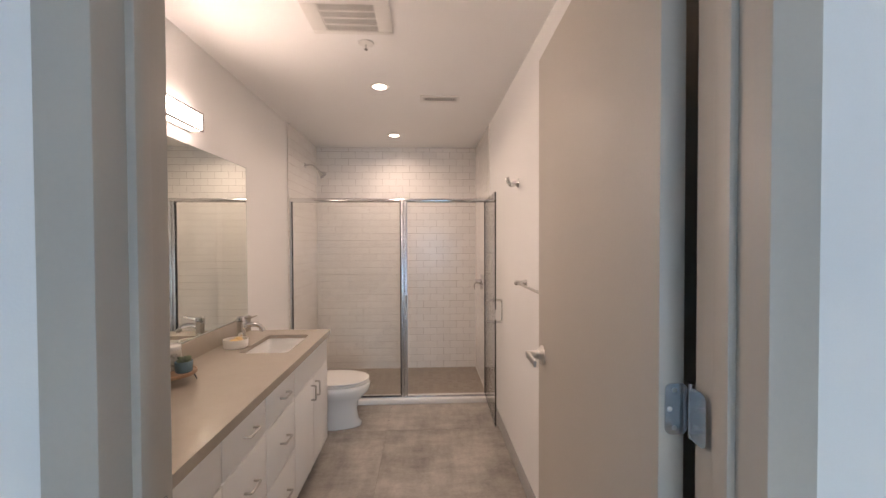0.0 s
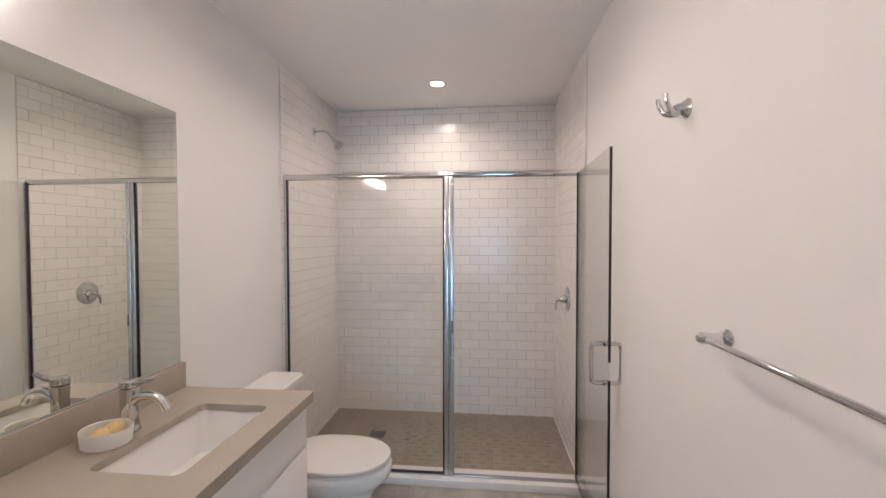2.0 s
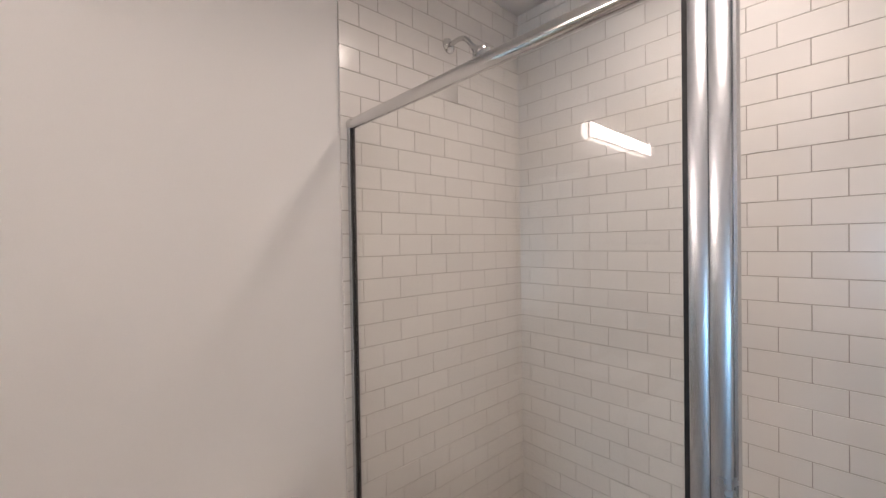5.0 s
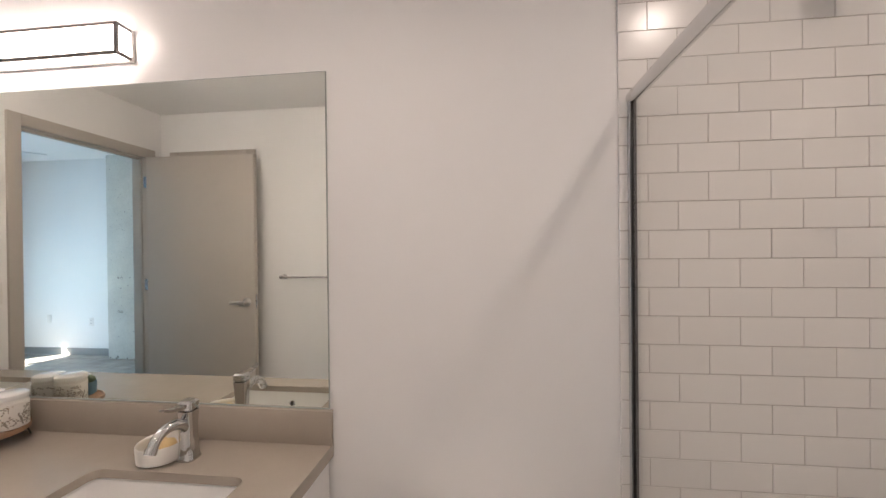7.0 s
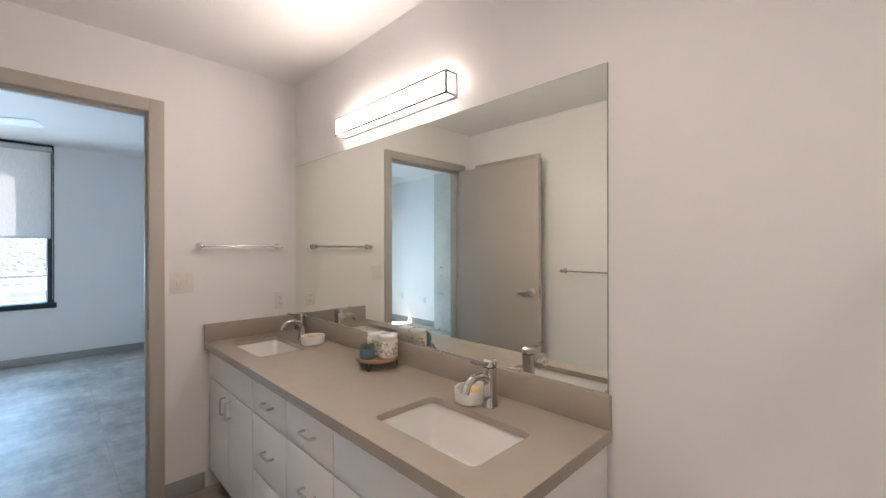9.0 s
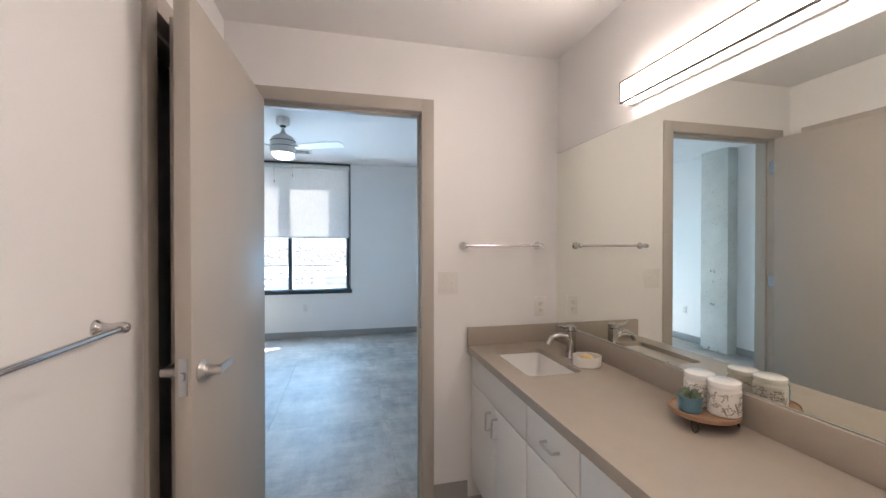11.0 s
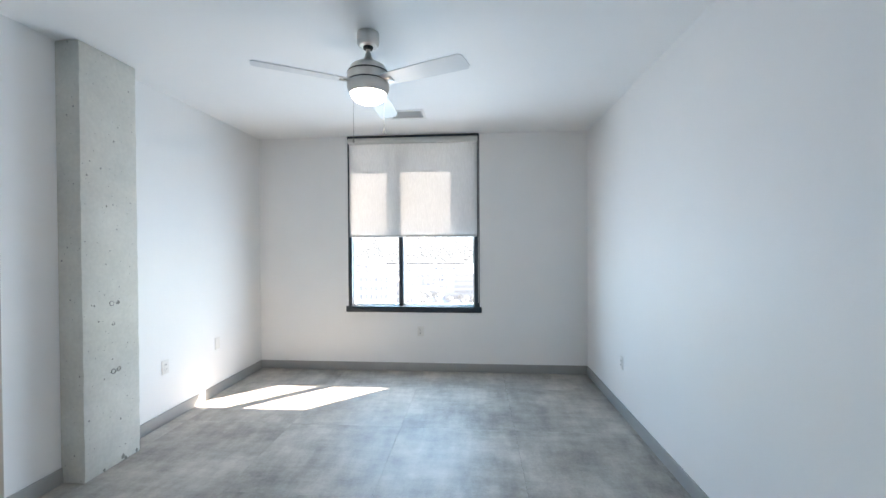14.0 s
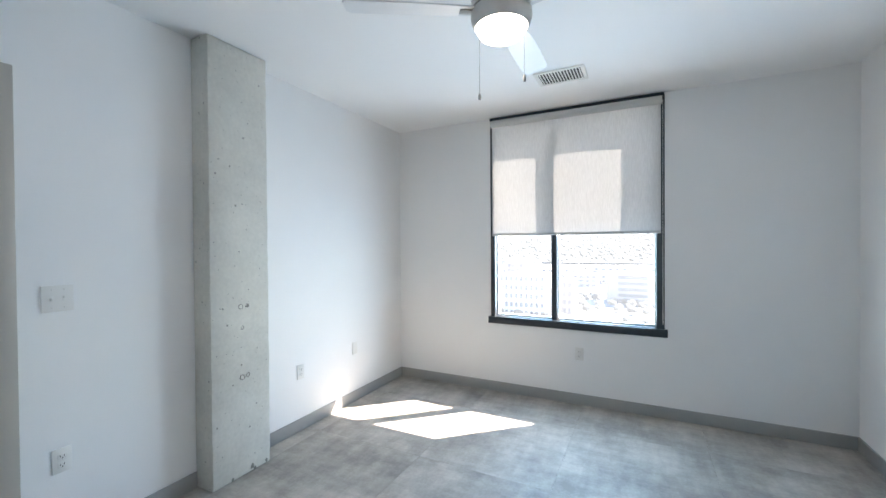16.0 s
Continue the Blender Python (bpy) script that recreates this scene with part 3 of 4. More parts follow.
part("pit", boxes((-0.045, -0.05, -0.002, 0.045, 0.05, -0.0005)), SLOT, drain)


# ---------- vanity ----------
vanity_z, front = 0.838, 0.530
DOOR_T = 0.019


def pull_bar(parent, x, y, z, upright):
    """Square-bent wire pull on a front that faces +x."""
    h = 0.043
    pts = [(0, -h), (0.022, -h), (0.0265, -h + 0.0015), (0.028, -h + 0.006), (0.028, h - 0.006), (0.0265, h - 0.0015), (0.022, h), (0, h)]
    path = [(x + a, y, z + b) if upright else (x + a, y + b, z) for a, b in pts]
    return part("handle", tube(bmesh.new(), path, 0.0052, 10), NICKEL, parent, "brushed nickel bow pull")


def cabinet(name, y0, y1, rows, label):
    """A vanity unit; rows are (z0, z1, kind) fronts, kind 'blank', 'drawer' or 'doors'."""
    ob = thing(name, label, "cabinet", group="vanity cabinets")
    wall_t = 0.016
    bm = boxes((0.004, y0, 0.115, front - 0.0042, y0 + wall_t, vanity_z), (0.004, y1 - wall_t, 0.115, front - 0.0042, y1, vanity_z), (0.004, y0 + wall_t, 0.115, 0.02, y1 - wall_t, vanity_z), (0.02, y0 + wall_t, 0.115, front - 0.0042, y1 - wall_t, 0.131),
               (front - 0.02, y0 + wall_t, 0.131, front - 0.006, y1 - wall_t, 0.62))
    part("body", bm, LACQUER, ob)
    # thin grey sheet added so the gaps between fronts read as shaded
    part("gap_shade_sheet", boxes((front - 0.0038, y0 + 0.002, 0.122, front + 0.0006, y1 - 0.002, 0.828)), GAP_SHADE_AND_CATCH, ob, "grey sheet painted as the shade in the gaps between fronts")
    part("kick_board", boxes((0.40, y0, 0.0, 0.455, y1, 0.1148)), KICK, ob, "dark recessed kick board")
    g = 0.0034
    for z0, z1, kind in rows:
        spans = [(y0, (y0 + y1) / 2), ((y0 + y1) / 2, y1)] if kind == "doors" else [(y0, y1)]
        for n, (a, b) in enumerate(spans):
            f = part("door" if kind == "doors" else "drawer_front", boxes((front + 0.001, a + g, z0 + g, front + DOOR_T, b - g, z1 - g), bevel=0.002), LACQUER, ob)
            if kind == "doors":
                pull_bar(f, front + DOOR_T, b - 0.042 if n == 0 else a + 0.042, z1 - 0.088, True)
            elif kind == "drawer":
                pull_bar(f, front + DOOR_T, (a + b) / 2 + 0.02, (z0 + z1) / 2, False)
    return ob


sink_rows = [(0.668, 0.832, "blank"), (0.118, 0.668, "doors")]
drawer_rows = [(0.668, 0.832, "drawer"), (0.40, 0.668, "drawer"), (0.118, 0.40, "drawer")]
cabinet("vanity_cabinet", 0.018, 0.737, sink_rows, "white two-door sink cabinet under the quartz top")
cabinet("vanity_cabinet", 0.738, 1.112, drawer_rows, "white three-drawer vanity cabinet with bow pulls")
cabinet("vanity_cabinet", 1.113, 1.490, drawer_rows, "white three-drawer vanity cabinet with bow pulls")
cabinet("vanity_cabinet", 1.491, 2.188, sink_rows, "white two-door sink cabinet beside the toilet")

SINKS = ((0.155, 0.595), (1.612, 2.050))
SX0, SX1 = 0.203, 0.470
RIM = 0.853                  # underside of the slab, top of the basins


def counter_bm():
    """Slab with two rounded cut-outs: strips around the sinks and a ring inside each."""
    bm, z0, z1 = bmesh.new(), RIM, 0.877
    x0, x1, ya, yb = 0.003, 0.571, 0.003, 2.203
    holes = [rounded(SX0, a, SX1, b, 0.028, 5) for a, b in SINKS]
    for z, flip in ((z1, False), (z0, True)):
        outer = [bm.verts.new(p) for p in ((x0, ya, z), (x1, ya, z), (x1, yb, z), (x0, yb, z))]
        edges = [bm.edges.new((outer[k], outer[(k + 1) % 4])) for k in range(4)]
        for hole in holes:
            vs = [bm.verts.new((x, y, z)) for x, y in hole]
            edges += [bm.edges.new((vs[k], vs[(k + 1) % len(vs)])) for k in range(len(vs))]
        bmesh.ops.triangle_fill(bm, use_beauty=True, edges=edges)
    for loop in [[(x0, ya), (x1, ya), (x1, yb), (x0, yb)]] + holes:
        a = [bm.verts.new((x, y, z0)) for x, y in loop]
        b = [bm.verts.new((x, y, z1)) for x, y in loop]
        for k in range(len(loop)):
            j = (k + 1) % len(loop)
            bm.faces.new((a[k], a[j], b[j], b[k]))
    bmesh.ops.remove_doubles(bm, verts=bm.verts, dist=1e-5)
    bmesh.ops.recalc_face_normals(bm, faces=bm.faces)
    return bm


counter = thing("countertop", "taupe quartz vanity top with low splashback", "countertop")
part("slab", counter_bm(), QUARTZ, counter)
part("apron", boxes((0.549, 0.003, vanity_z, 0.5705, 2.2025, RIM), (0.003, 2.183, vanity_z, 0.549, 2.2025, RIM)), QUARTZ, counter)
part("splashback", boxes((0.003, 0.003, 0.8771, 0.022, 2.203, 0.980), bevel=0.0015), QUARTZ, counter)
part("side_splash", boxes((0.0221, 0.003, 0.8771, 0.571, 0.021, 0.980), bevel=0.0015), QUARTZ, counter)


def sink(y0, y1):
    ob = thing("sink", "white rectangular undermount sink with chrome drain", "sink", group="vanity sinks")
    e = 0.006
    def ring(grow, z, r):
        return [(x, y, z) for x, y in rounded(SX0 - grow, y0 - grow, SX1 + grow, y1 + grow, r, 5)]
    bm = skin(bmesh.new(), [ring(0.018, RIM - 0.001, 0.04), ring(e, RIM - 0.001, 0.032), ring(0.002, RIM - 0.012, 0.030), ring(-0.006, 0.74, 0.035), ring(-0.020, 0.712, 0.045), ring(-0.055, 0.703, 0.05), ring(-0.10, 0.699, 0.028)], close_first=False)
    part("basin", bm, PORCELAIN, ob)
    cx, cy = (SX0 + SX1) / 2, (y0 + y1) / 2
    part("drain", lathe(bmesh.new(), [(0.030, 0), (0.030, 0.003), (0.022, 0.004), (0.020, 0.001), (0.016, 0.001), (0.015, 0.007), (0, 0.009)], 28), CHROME, ob, "chrome pop-up drain", pose(cx, cy, 0.7005))
    ov = part("overflow", lathe(bmesh.new(), [(0.013, 0), (0.013, 0.003), (0.008, 0.004), (0.007, 0.0005), (0, 0.0005)], 20), CHROME, ob, "overflow ring", pose(SX1 - 0.0035, cy, 0.805, 0, -84, 0))
    part("hole", lathe(bmesh.new(), [(0.007, 0.001), (0, 0.001)], 16), SLOT, ov)
    return ob


def faucet(y):
    """Single-lever tap: flared square column, arched spout towards the basin, lever on top."""
    ob = thing("faucet", "polished chrome single-lever basin faucet", "faucet", pose(0.128, y, 0.8775), "vanity faucets")
    body = [[(px, py, z) for px, py in rounded(-w, -w, w, w, w * 0.55, 4)] for w, z in ((0.026, 0), (0.026, 0.004), (0.023, 0.010), (0.020, 0.05), (0.020, 0.10), (0.0225, 0.135), (0.0225, 0.138))]
    part("column", skin(bmesh.new(), body), CHROME, ob)
    path = arc([(0.008, 0, 0.092), (0.040, 0, 0.113), (0.080, 0, 0.116), (0.110, 0, 0.104), (0.124, 0, 0.084)], 6)
    rads = [0.0160 - 0.003 * min(1, k / 14) for k in range(len(path))]
    sp = part("spout", tube(bmesh.new(), path, rads, 14), CHROME, ob)
    part("aerator", tube(bmesh.new(), [(0.123, 0, 0.087), (0.130, 0, 0.074)], 0.0145), CHROME, sp)
    cap = [[(px, py, z) for px, py in rounded(-w, -w, w, w, w * 0.55, 4)] for w, z in ((0.019, 0.1385), (0.0225, 0.142), (0.022, 0.160), (0.0155, 0.166))]
    hd = part("cap", skin(bmesh.new(), cap), CHROME, ob)
    bm = bmesh.new()
    skin(bm, [[(x, sy * wv, z + sz * tv) for sy, sz in ((-1, -1), (1, -1), (1, 1), (-1, 1))] for x, z, wv, tv in ((0.012, 0.154, 0.013, 0.006), (0.045, 0.156, 0.012, 0.005), (0.075, 0.163, 0.010, 0.004), (0.094, 0.172, 0.008, 0.003))])
    bmesh.ops.bevel(bm, geom=list(bm.edges), offset=0.002, segments=2, affect="EDGES")
    part("lever", bm, CHROME, hd)
    return ob


def soap_dish(y):
    ob = thing("soap_dish", "oval white ceramic dish holding yellow soap", "soap dish", pose(0.130, y, 0.8775), "soap dishes")
    def oval(a, z, k=1.13):
        return [(a * k * math.cos(2 * math.pi * j / 36), a * math.sin(2 * math.pi * j / 36), z) for j in range(36)]
    part("bowl", skin(bmesh.new(), [oval(0.053, 0), oval(0.058, 0.004), oval(0.061, 0.046), oval(0.0595, 0.049), oval(0.056, 0.046), oval(0.053, 0.010)]), CERAMIC, ob)
    for n, (sx, sy, rz) in enumerate(((-0.004, -0.017, 12), (0.006, 0.018, -20))):
        bm = bmesh.new()
        bmesh.ops.create_icosphere(bm, subdivisions=3, radius=1)
        for v in bm.verts:
            v.co = Vector((v.co.x * 0.026, v.co.y * 0.029, v.co.z * 0.019)) * (1 + 0.12 * noise.noise(v.co * 2 + Vector((n * 5, 0, 0))))
        part("soap", bm, SOAP, ob, "piece of yellow soap", pose(sx, sy, 0.031 + 0.005 * n, 10, 8, rz))
    return ob


for (a, b), fy, sy in zip(SINKS, (0.370, 1.826), (0.510, 1.746)):
    sink(a, b)
    faucet(fy)
    soap_dish(sy)

mirror = thing("mirror", "large frameless wall mirror above the vanity", "mirror")
part("glass", boxes((0.001, 0.006, 0.984, 0.0062, 2.190, 2.001)), MIRROR, mirror)
part("edge", boxes((0.0005, 2.1902, 0.984, 0.0064, 2.1922, 2.001), (0.0005, 0.006, 2.0012, 0.0064, 2.1922, 2.003), (0.0005, 0.006, 0.9808, 0.009, 2.1922, 0.9838)), MIRROR_EDGE, mirror, "thin grey mirror edge and bottom channel")

# tray with jars and a potted succulent
TX, TY = 0.128, 1.150
tray = thing("serving_tray", "round brown wooden tray on black wire feet", "tray", pose(TX, TY, 0.8775))
part("board", lathe(bmesh.new(), [(0, 0.036), (0.096, 0.036), (0.100, 0.039), (0.100, 0.051), (0.096, 0.052), (0.093, 0.048), (0, 0.047)], 48), WOOD, tray)
for k in range(3):
    a = radians(30 + 120 * k)
    c, s = math.cos(a), math.sin(a)
    pts = arc([(0.085 * c - 0.012 * s, 0.085 * s + 0.012 * c, 0.036), (0.094 * c - 0.008 * s, 0.094 * s + 0.008 * c, 0.012), (0.097 * c, 0.097 * s, 0.0025), (0.094 * c + 0.008 * s, 0.094 * s - 0.008 * c, 0.012), (0.085 * c + 0.012 * s, 0.085 * s - 0.012 * c, 0.036)], 5)
    part("wire_foot", tube(bmesh.new(), pts, 0.0025, 8), IRON, tray, "bent black wire foot")


def jar(x, y, r, h, turn):
    ob = thing("lidded_jar", "cream ceramic jar with leaf print and white lid", "jar", pose(x, y, 0.925, 0, 0, turn), "jars on the tray")
    part("vessel", lathe(bmesh.new(), [(0, 0), (r - 0.005, 0), (r, 0.005), (r, h - 0.010), (r - 0.003, h - 0.006), (r - 0.006, h)], 40), CERAMIC, ob)
    part("lid", lathe(bmesh.new(), [(0, h + 0.019), (r * 0.8, h + 0.019), (r - 0.001, h + 0.015), (r + 0.001, h + 0.008), (r, h + 0.0005), (0, h + 0.0005)], 40), PORCELAIN, ob, "white lid")
    rng = random.Random(int(turn * 10))
    leaves, dots = bmesh.new(), bmesh.new()
    for _ in range(80):
        a, z = rng.uniform(0, 2 * math.pi), rng.uniform(0.016, h - 0.018)
        spin = rng.uniform(0, math.pi)
        for n in range(3):
            ww, ll, off = 0.0019, 0.0046, (n - 1) * 0.0060
            vs = []
            for u, v in ((-ll, 0), (-ll * 0.3, ww), (ll * 0.5, ww * 0.8), (ll, 0), (ll * 0.5, -ww * 0.8), (-ll * 0.3, -ww)):
                pu = u * math.cos(spin + n) - v * math.sin(spin + n) + off * math.cos(spin)
                pv = u * math.sin(spin + n) + v * math.cos(spin + n) + off * math.sin(spin) * 1.4
                b = a + pu / r
                vs.append(leaves.verts.new(((r + 0.0004) * math.cos(b), (r + 0.0004) * math.sin(b), min(h - 0.012, max(0.006, z + pv)))))
            leaves.faces.new(vs)
        b, z2 = a + 0.010 / r, z + rng.uniform(-0.008, 0.008)
        vs = [dots.verts.new(((r + 0.0005) * math.cos(b + 0.0018 * math.cos(q) / r), (r + 0.0005) * math.sin(b + 0.0018 * math.cos(q) / r), min(h - 0.012, max(0.006, z2 + 0.0018 * math.sin(q))))) for q in (0, 1.05, 2.1, 3.14, 4.2, 5.25)]
        dots.faces.new(vs)
    part("leaf_print", leaves, LEAFPRINT, ob, "dark olive printed leaves")
    part("berry_print", dots, BERRY, ob, "ochre printed berries")
    return ob


jar(TX - 0.030, TY - 0.046, 0.0455, 0.086, 20)
jar(TX - 0.030, TY + 0.044, 0.0455, 0.088, 75)
pot = thing("potted_succulent", "small succulent in a teal glazed pot", "potted plant", pose(TX + 0.056, TY + 0.002, 0.925))
part("pot", lathe(bmesh.new(), [(0, 0), (0.027, 0), (0.033, 0.005), (0.035, 0.047), (0.033, 0.049), (0.031, 0.040)], 32), POT, pot, "teal glazed pot")
part("soil", lathe(bmesh.new(), [(0.0315, 0.040), (0, 0.042)], 24), SOIL, pot)
rng = random.Random(4)
for k in range(30):
    a, lean, ln = k * 2.4, 10 + 70 * k / 30, rng.uniform(0.026, 0.036)
    bm = bmesh.new()
    skin(bm, [[(w * math.cos(q), w * 0.3 * math.sin(q), z * ln) for q in (0, 1.05, 2.1, 3.14, 4.2, 5.25)] for w, z in ((0.003, 0), (0.0065, 0.4), (0.0075, 0.65), (0.0045, 0.88), (0.0006, 1.0))])
    part("leaf", bm, LEAF, pot, m=pose(0, 0, 0.041, 0, 0, math.degrees(a)) @ pose(0.004, 0, 0, 0, lean * 0.9, 0))

# ---------- vanity light ----------
SY0, SY1, SZ0, SZ1, SD = 0.655, 1.552, 2.073, 2.170, 0.068
sconce = thing("vanity_light", "long lit box light with thin metal frame", "wall light")
part("back_plate", boxes((0.001, SY0, SZ0 - 0.002, 0.014, SY1, SZ1 + 0.002), bevel=0.001), NICKEL, sconce)
part("front_diffuser", boxes((SD - 0.008, SY0 + 0.0095, SZ0 + 0.0095, SD - 0.003, SY1 - 0.0095, SZ1 - 0.0095)), LIT, sconce, "glowing white acrylic front")
part("return_diffuser", boxes((0.0145, SY0 + 0.003, SZ0 + 0.003, SD - 0.0092, SY1 - 0.003, SZ1 - 0.003)), LITSIDE, sconce, "softly glowing acrylic returns")
w = 0.009
rows = []
for z in (SZ0, SZ1 - w):
    rows.append((SD - w, SY0, z, SD, SY1, z + w))
    rows += [(0.014, y, z, SD - w, y + w, z + w) for y in (SY0, SY1 - w)]
rows += [(SD - w, y, SZ0 + w, SD, y + w, SZ1 - w) for y in (SY0, SY1 - w)]
part("frame", boxes(*rows), SCONCE_FRAME, sconce, "thin taupe metal edge frame")


# ---------- wall fittings ----------
def towel_bar(p0, p1, out, label):
    """Round bar on two flared posts; out is the direction away from the wall."""
    a, b, o = Vector(p0), Vector(p1), Vector(out)
    ob = thing("towel_bar", label, "towel bar", group="towel bars")
    part("bar", tube(bmesh.new(), [a + o * 0.058, b + o * 0.058], 0.0072, 14), CHROME, ob)
    turn = o.to_track_quat("Z", "Y").to_matrix().to_4x4()
    for p in (a, b):
        part("post", lathe(bmesh.new(), [(0.022, 0.001), (0.022, 0.005), (0.018, 0.010), (0.0135, 0.022), (0.0125, 0.040), (0.0145, 0.050), (0.0150, 0.060), (0.011, 0.070), (0.007, 0.073), (0, 0.074)], 28), CHROME, ob, m=Matrix.Translation(p) @ turn)
    return ob


towel_bar((BW, 1.060, 1.246), (BW, 1.690, 1.246), (-1, 0, 0), "chrome towel bar on the wall by the shower")
towel_bar((0.595, 0, 1.448), (0.135, 0, 1.448), (0, 1, 0), "chrome towel bar above the vanity end")
hook = thing("robe_hook", "chrome robe hook with two curved prongs", "robe hook", pose(BW, 1.901, 1.862))
part("rose", lathe(bmesh.new(), [(0.029, 0), (0.029, 0.003), (0.023, 0.009), (0.016, 0.020), (0.0125, 0.034), (0.008, 0.042), (0, 0.044)], 28), CHROME, hook, m=pose(0, 0, 0, 0, -90, 0))
for s in (1, -1):
    part("prong", tube(bmesh.new(), arc([(-0.014, 0, -0.003), (-0.036, s * 0.008, -0.014), (-0.056, s * 0.018, -0.006), (-0.068, s * 0.024, 0.016), (-0.071, s * 0.026, 0.036)], 5), [0.0115] * 6 + [0.010] * 5 + [0.0078] * 5 + [0.0060] * 5), CHROME, hook)


def plate(name, label, m, kind, w=0.072, h=0.115):
    """A wall plate facing -y in its own frame: outlet, two toggles or blank."""
    ob = thing(name, label, "outlet" if kind == "outlet" else "switch" if kind == "switch" else "wall plate", m)
    part("cover", boxes((-w / 2, -0.006, -h / 2, w / 2, 0, h / 2), bevel=0.002), PLASTIC, ob)
    if kind in ("outlet", "gfci"):
        for s in (1, -1):
            f = part("socket", boxes((-0.017, -0.0085, s * 0.020 - 0.014, 0.017, -0.0058, s * 0.020 + 0.014), bevel=0.0012), PLASTIC, ob)
            part("slots", boxes((-0.0085, -0.0089, s * 0.020 - 0.003, -0.0063, -0.0083, s * 0.020 + 0.007), (0.0063, -0.0089, s * 0.020 - 0.003, 0.0085, -0.0083, s * 0.020 + 0.007), (-0.0025, -0.0089, s * 0.020 - 0.010, 0.0025, -0.0083, s * 0.020 - 0.0055)), SLOT, f)
    if kind == "gfci":
        part("test_button", boxes((-0.010, -0.0095, -0.005, 0.010, -0.0058, 0.005), bevel=0.001), PLASTIC, ob)
    if kind == "switch":
        for s in (1, -1):
            part("toggle", boxes((s * 0.023 - 0.0045, -0.017, -0.004 + s * 0.004, s * 0.023 + 0.0045, -0.0058, 0.008 + s * 0.004), bevel=0.002), PLASTIC, ob)
            part("toggle_bezel", boxes((s * 0.023 - 0.007, -0.0072, -0.013, s * 0.023 + 0.007, -0.0058, 0.013), bevel=0.0005), PLASTIC, ob)
            for z in (-0.042, 0.042):
                part("screw", lathe(bmesh.new(), [(0.0028, 0), (0.0026, 0.001), (0, 0.0012)], 10), NICKEL, ob, m=pose(s * 0.023, -0.006, z, 90))
    return ob


back = 180
plate("light_switch", "white double toggle switch plate by the doorway", pose(0.684, 0.0, 1.238, 0, 0, back), "switch", 0.118, 0.124)
plate("outlet", "white outlet plate above the vanity end", pose(0.112, 0.0, 1.084, 0, 0, back), "gfci")
plate("outlet", "white outlet plate under the window", pose(1.877, YW, 0.467, 0, 0, back), "outlet")
plate("outlet", "white outlet plate low on the bedroom wall", pose(XR, -3.345, 0.446, 0, 0, 90), "outlet")
plate("outlet", "white outlet plate beside the concrete column", pose(XL, -2.90, 0.470, 0, 0, -90), "outlet")
plate("outlet", "white outlet plate low by the bedroom door", pose(XL, -1.424, 0.477, 0, 0, -90), "outlet")
plate("blank_plate", "blank white wall plate near the corner", pose(XL, -3.576, 0.502, 0, 0, -90), "blank")
plate("light_switch", "white double toggle switch plate by the bedroom door", pose(XL, -1.419, 1.245, 0, 0, -90), "switch", 0.118, 0.124)

# ---------- bathroom ceiling fittings ----------
for dy in (3.474, 2.195):
    d = thing("downlight", "round lit recessed ceiling downlight", "downlight", pose(0.927, dy, H), "bathroom downlights")
    part("trim_ring", lathe(bmesh.new(), [(0.070, 0), (0.069, -0.003), (0.056, -0.006), (0.044, -0.002)], 40), PLASTIC, d)
    part("lens", lathe(bmesh.new(), [(0.0438, -0.0015), (0.030, -0.003), (0, -0.004)], 32), LITDOWN, d, "glowing lens")


def ceiling_grille(name, label, x0, y0, x1, y1, z, slats, inset, along_x):
    ob = thing(name, label, "vent", pose((x0 + x1) / 2, (y0 + y1) / 2, z))
    w, l = (x1 - x0) / 2, (y1 - y0) / 2
    i = inset
    part("frame", boxes((-w, -l, -0.008, w, -l + i, -0.0005), (-w, l - i, -0.008, w, l, -0.0005), (-w, -l + i, -0.008, -w + i, l - i, -0.0005), (w - i, -l + i, -0.008, w, l - i, -0.0005), bevel=0.002), PLASTIC, ob)
    part("backing", boxes((-w + i, -l + i, -0.002, w - i, l - i, -0.0006)), SLOT, ob, "dark duct opening")
    for k in range(slats):
        t = (k + 0.5) / slats
        if along_x:
            y = -l + i + t * 2 * (l - i)
            part("slat", boxes((-w + i, y - 0.0035, -0.0075, w - i, y + 0.0035, -0.0022)), PLASTIC, ob)
        else:
            x = -w + i + t * 2 * (w - i)
            part("slat", boxes((x - 0.004, -l + i, -0.0075, x + 0.004, l - i, -0.0022)), PLASTIC, ob)
    return ob


ceiling_grille("ceiling_vent", "small white louvred vent in the bathroom ceiling", 1.205, 2.345, 1.505, 2.475, H, 14, 0.028, False)
ceiling_grille("ceiling_vent", "white louvred vent in the bedroom ceiling", 1.720, -3.795, 2.085, -3.53, HB, 14, 0.03, False)
fan = thing("exhaust_fan", "square white exhaust fan grille in the ceiling", "exhaust fan", pose(0.877, 1.28, H))
bm = boxes((-0.202, -0.202, -0.008, 0.202, -0.068, -0.0005), (-0.202, 0.165, -0.008, 0.202, 0.197, -0.0005), (-0.202, -0.068, -0.008, -0.129, 0.165, -0.0005), (0.129, -0.068, -0.008, 0.202, 0.165, -0.0005), bevel=0.002)
part("frame", bm, PLASTIC, fan)
part("backing", boxes((-0.129, -0.068, -0.003, 0.129, 0.165, -0.001)), SLOT, fan, "dark fan opening")
for k in range(32):
    x = -0.129 + 0.258 / 32 * (k + 0.5)
    part("slat", boxes((x - 0.0021, -0.068, -0.0075, x + 0.0021, 0.165, -0.0032)), PLASTIC, fan)
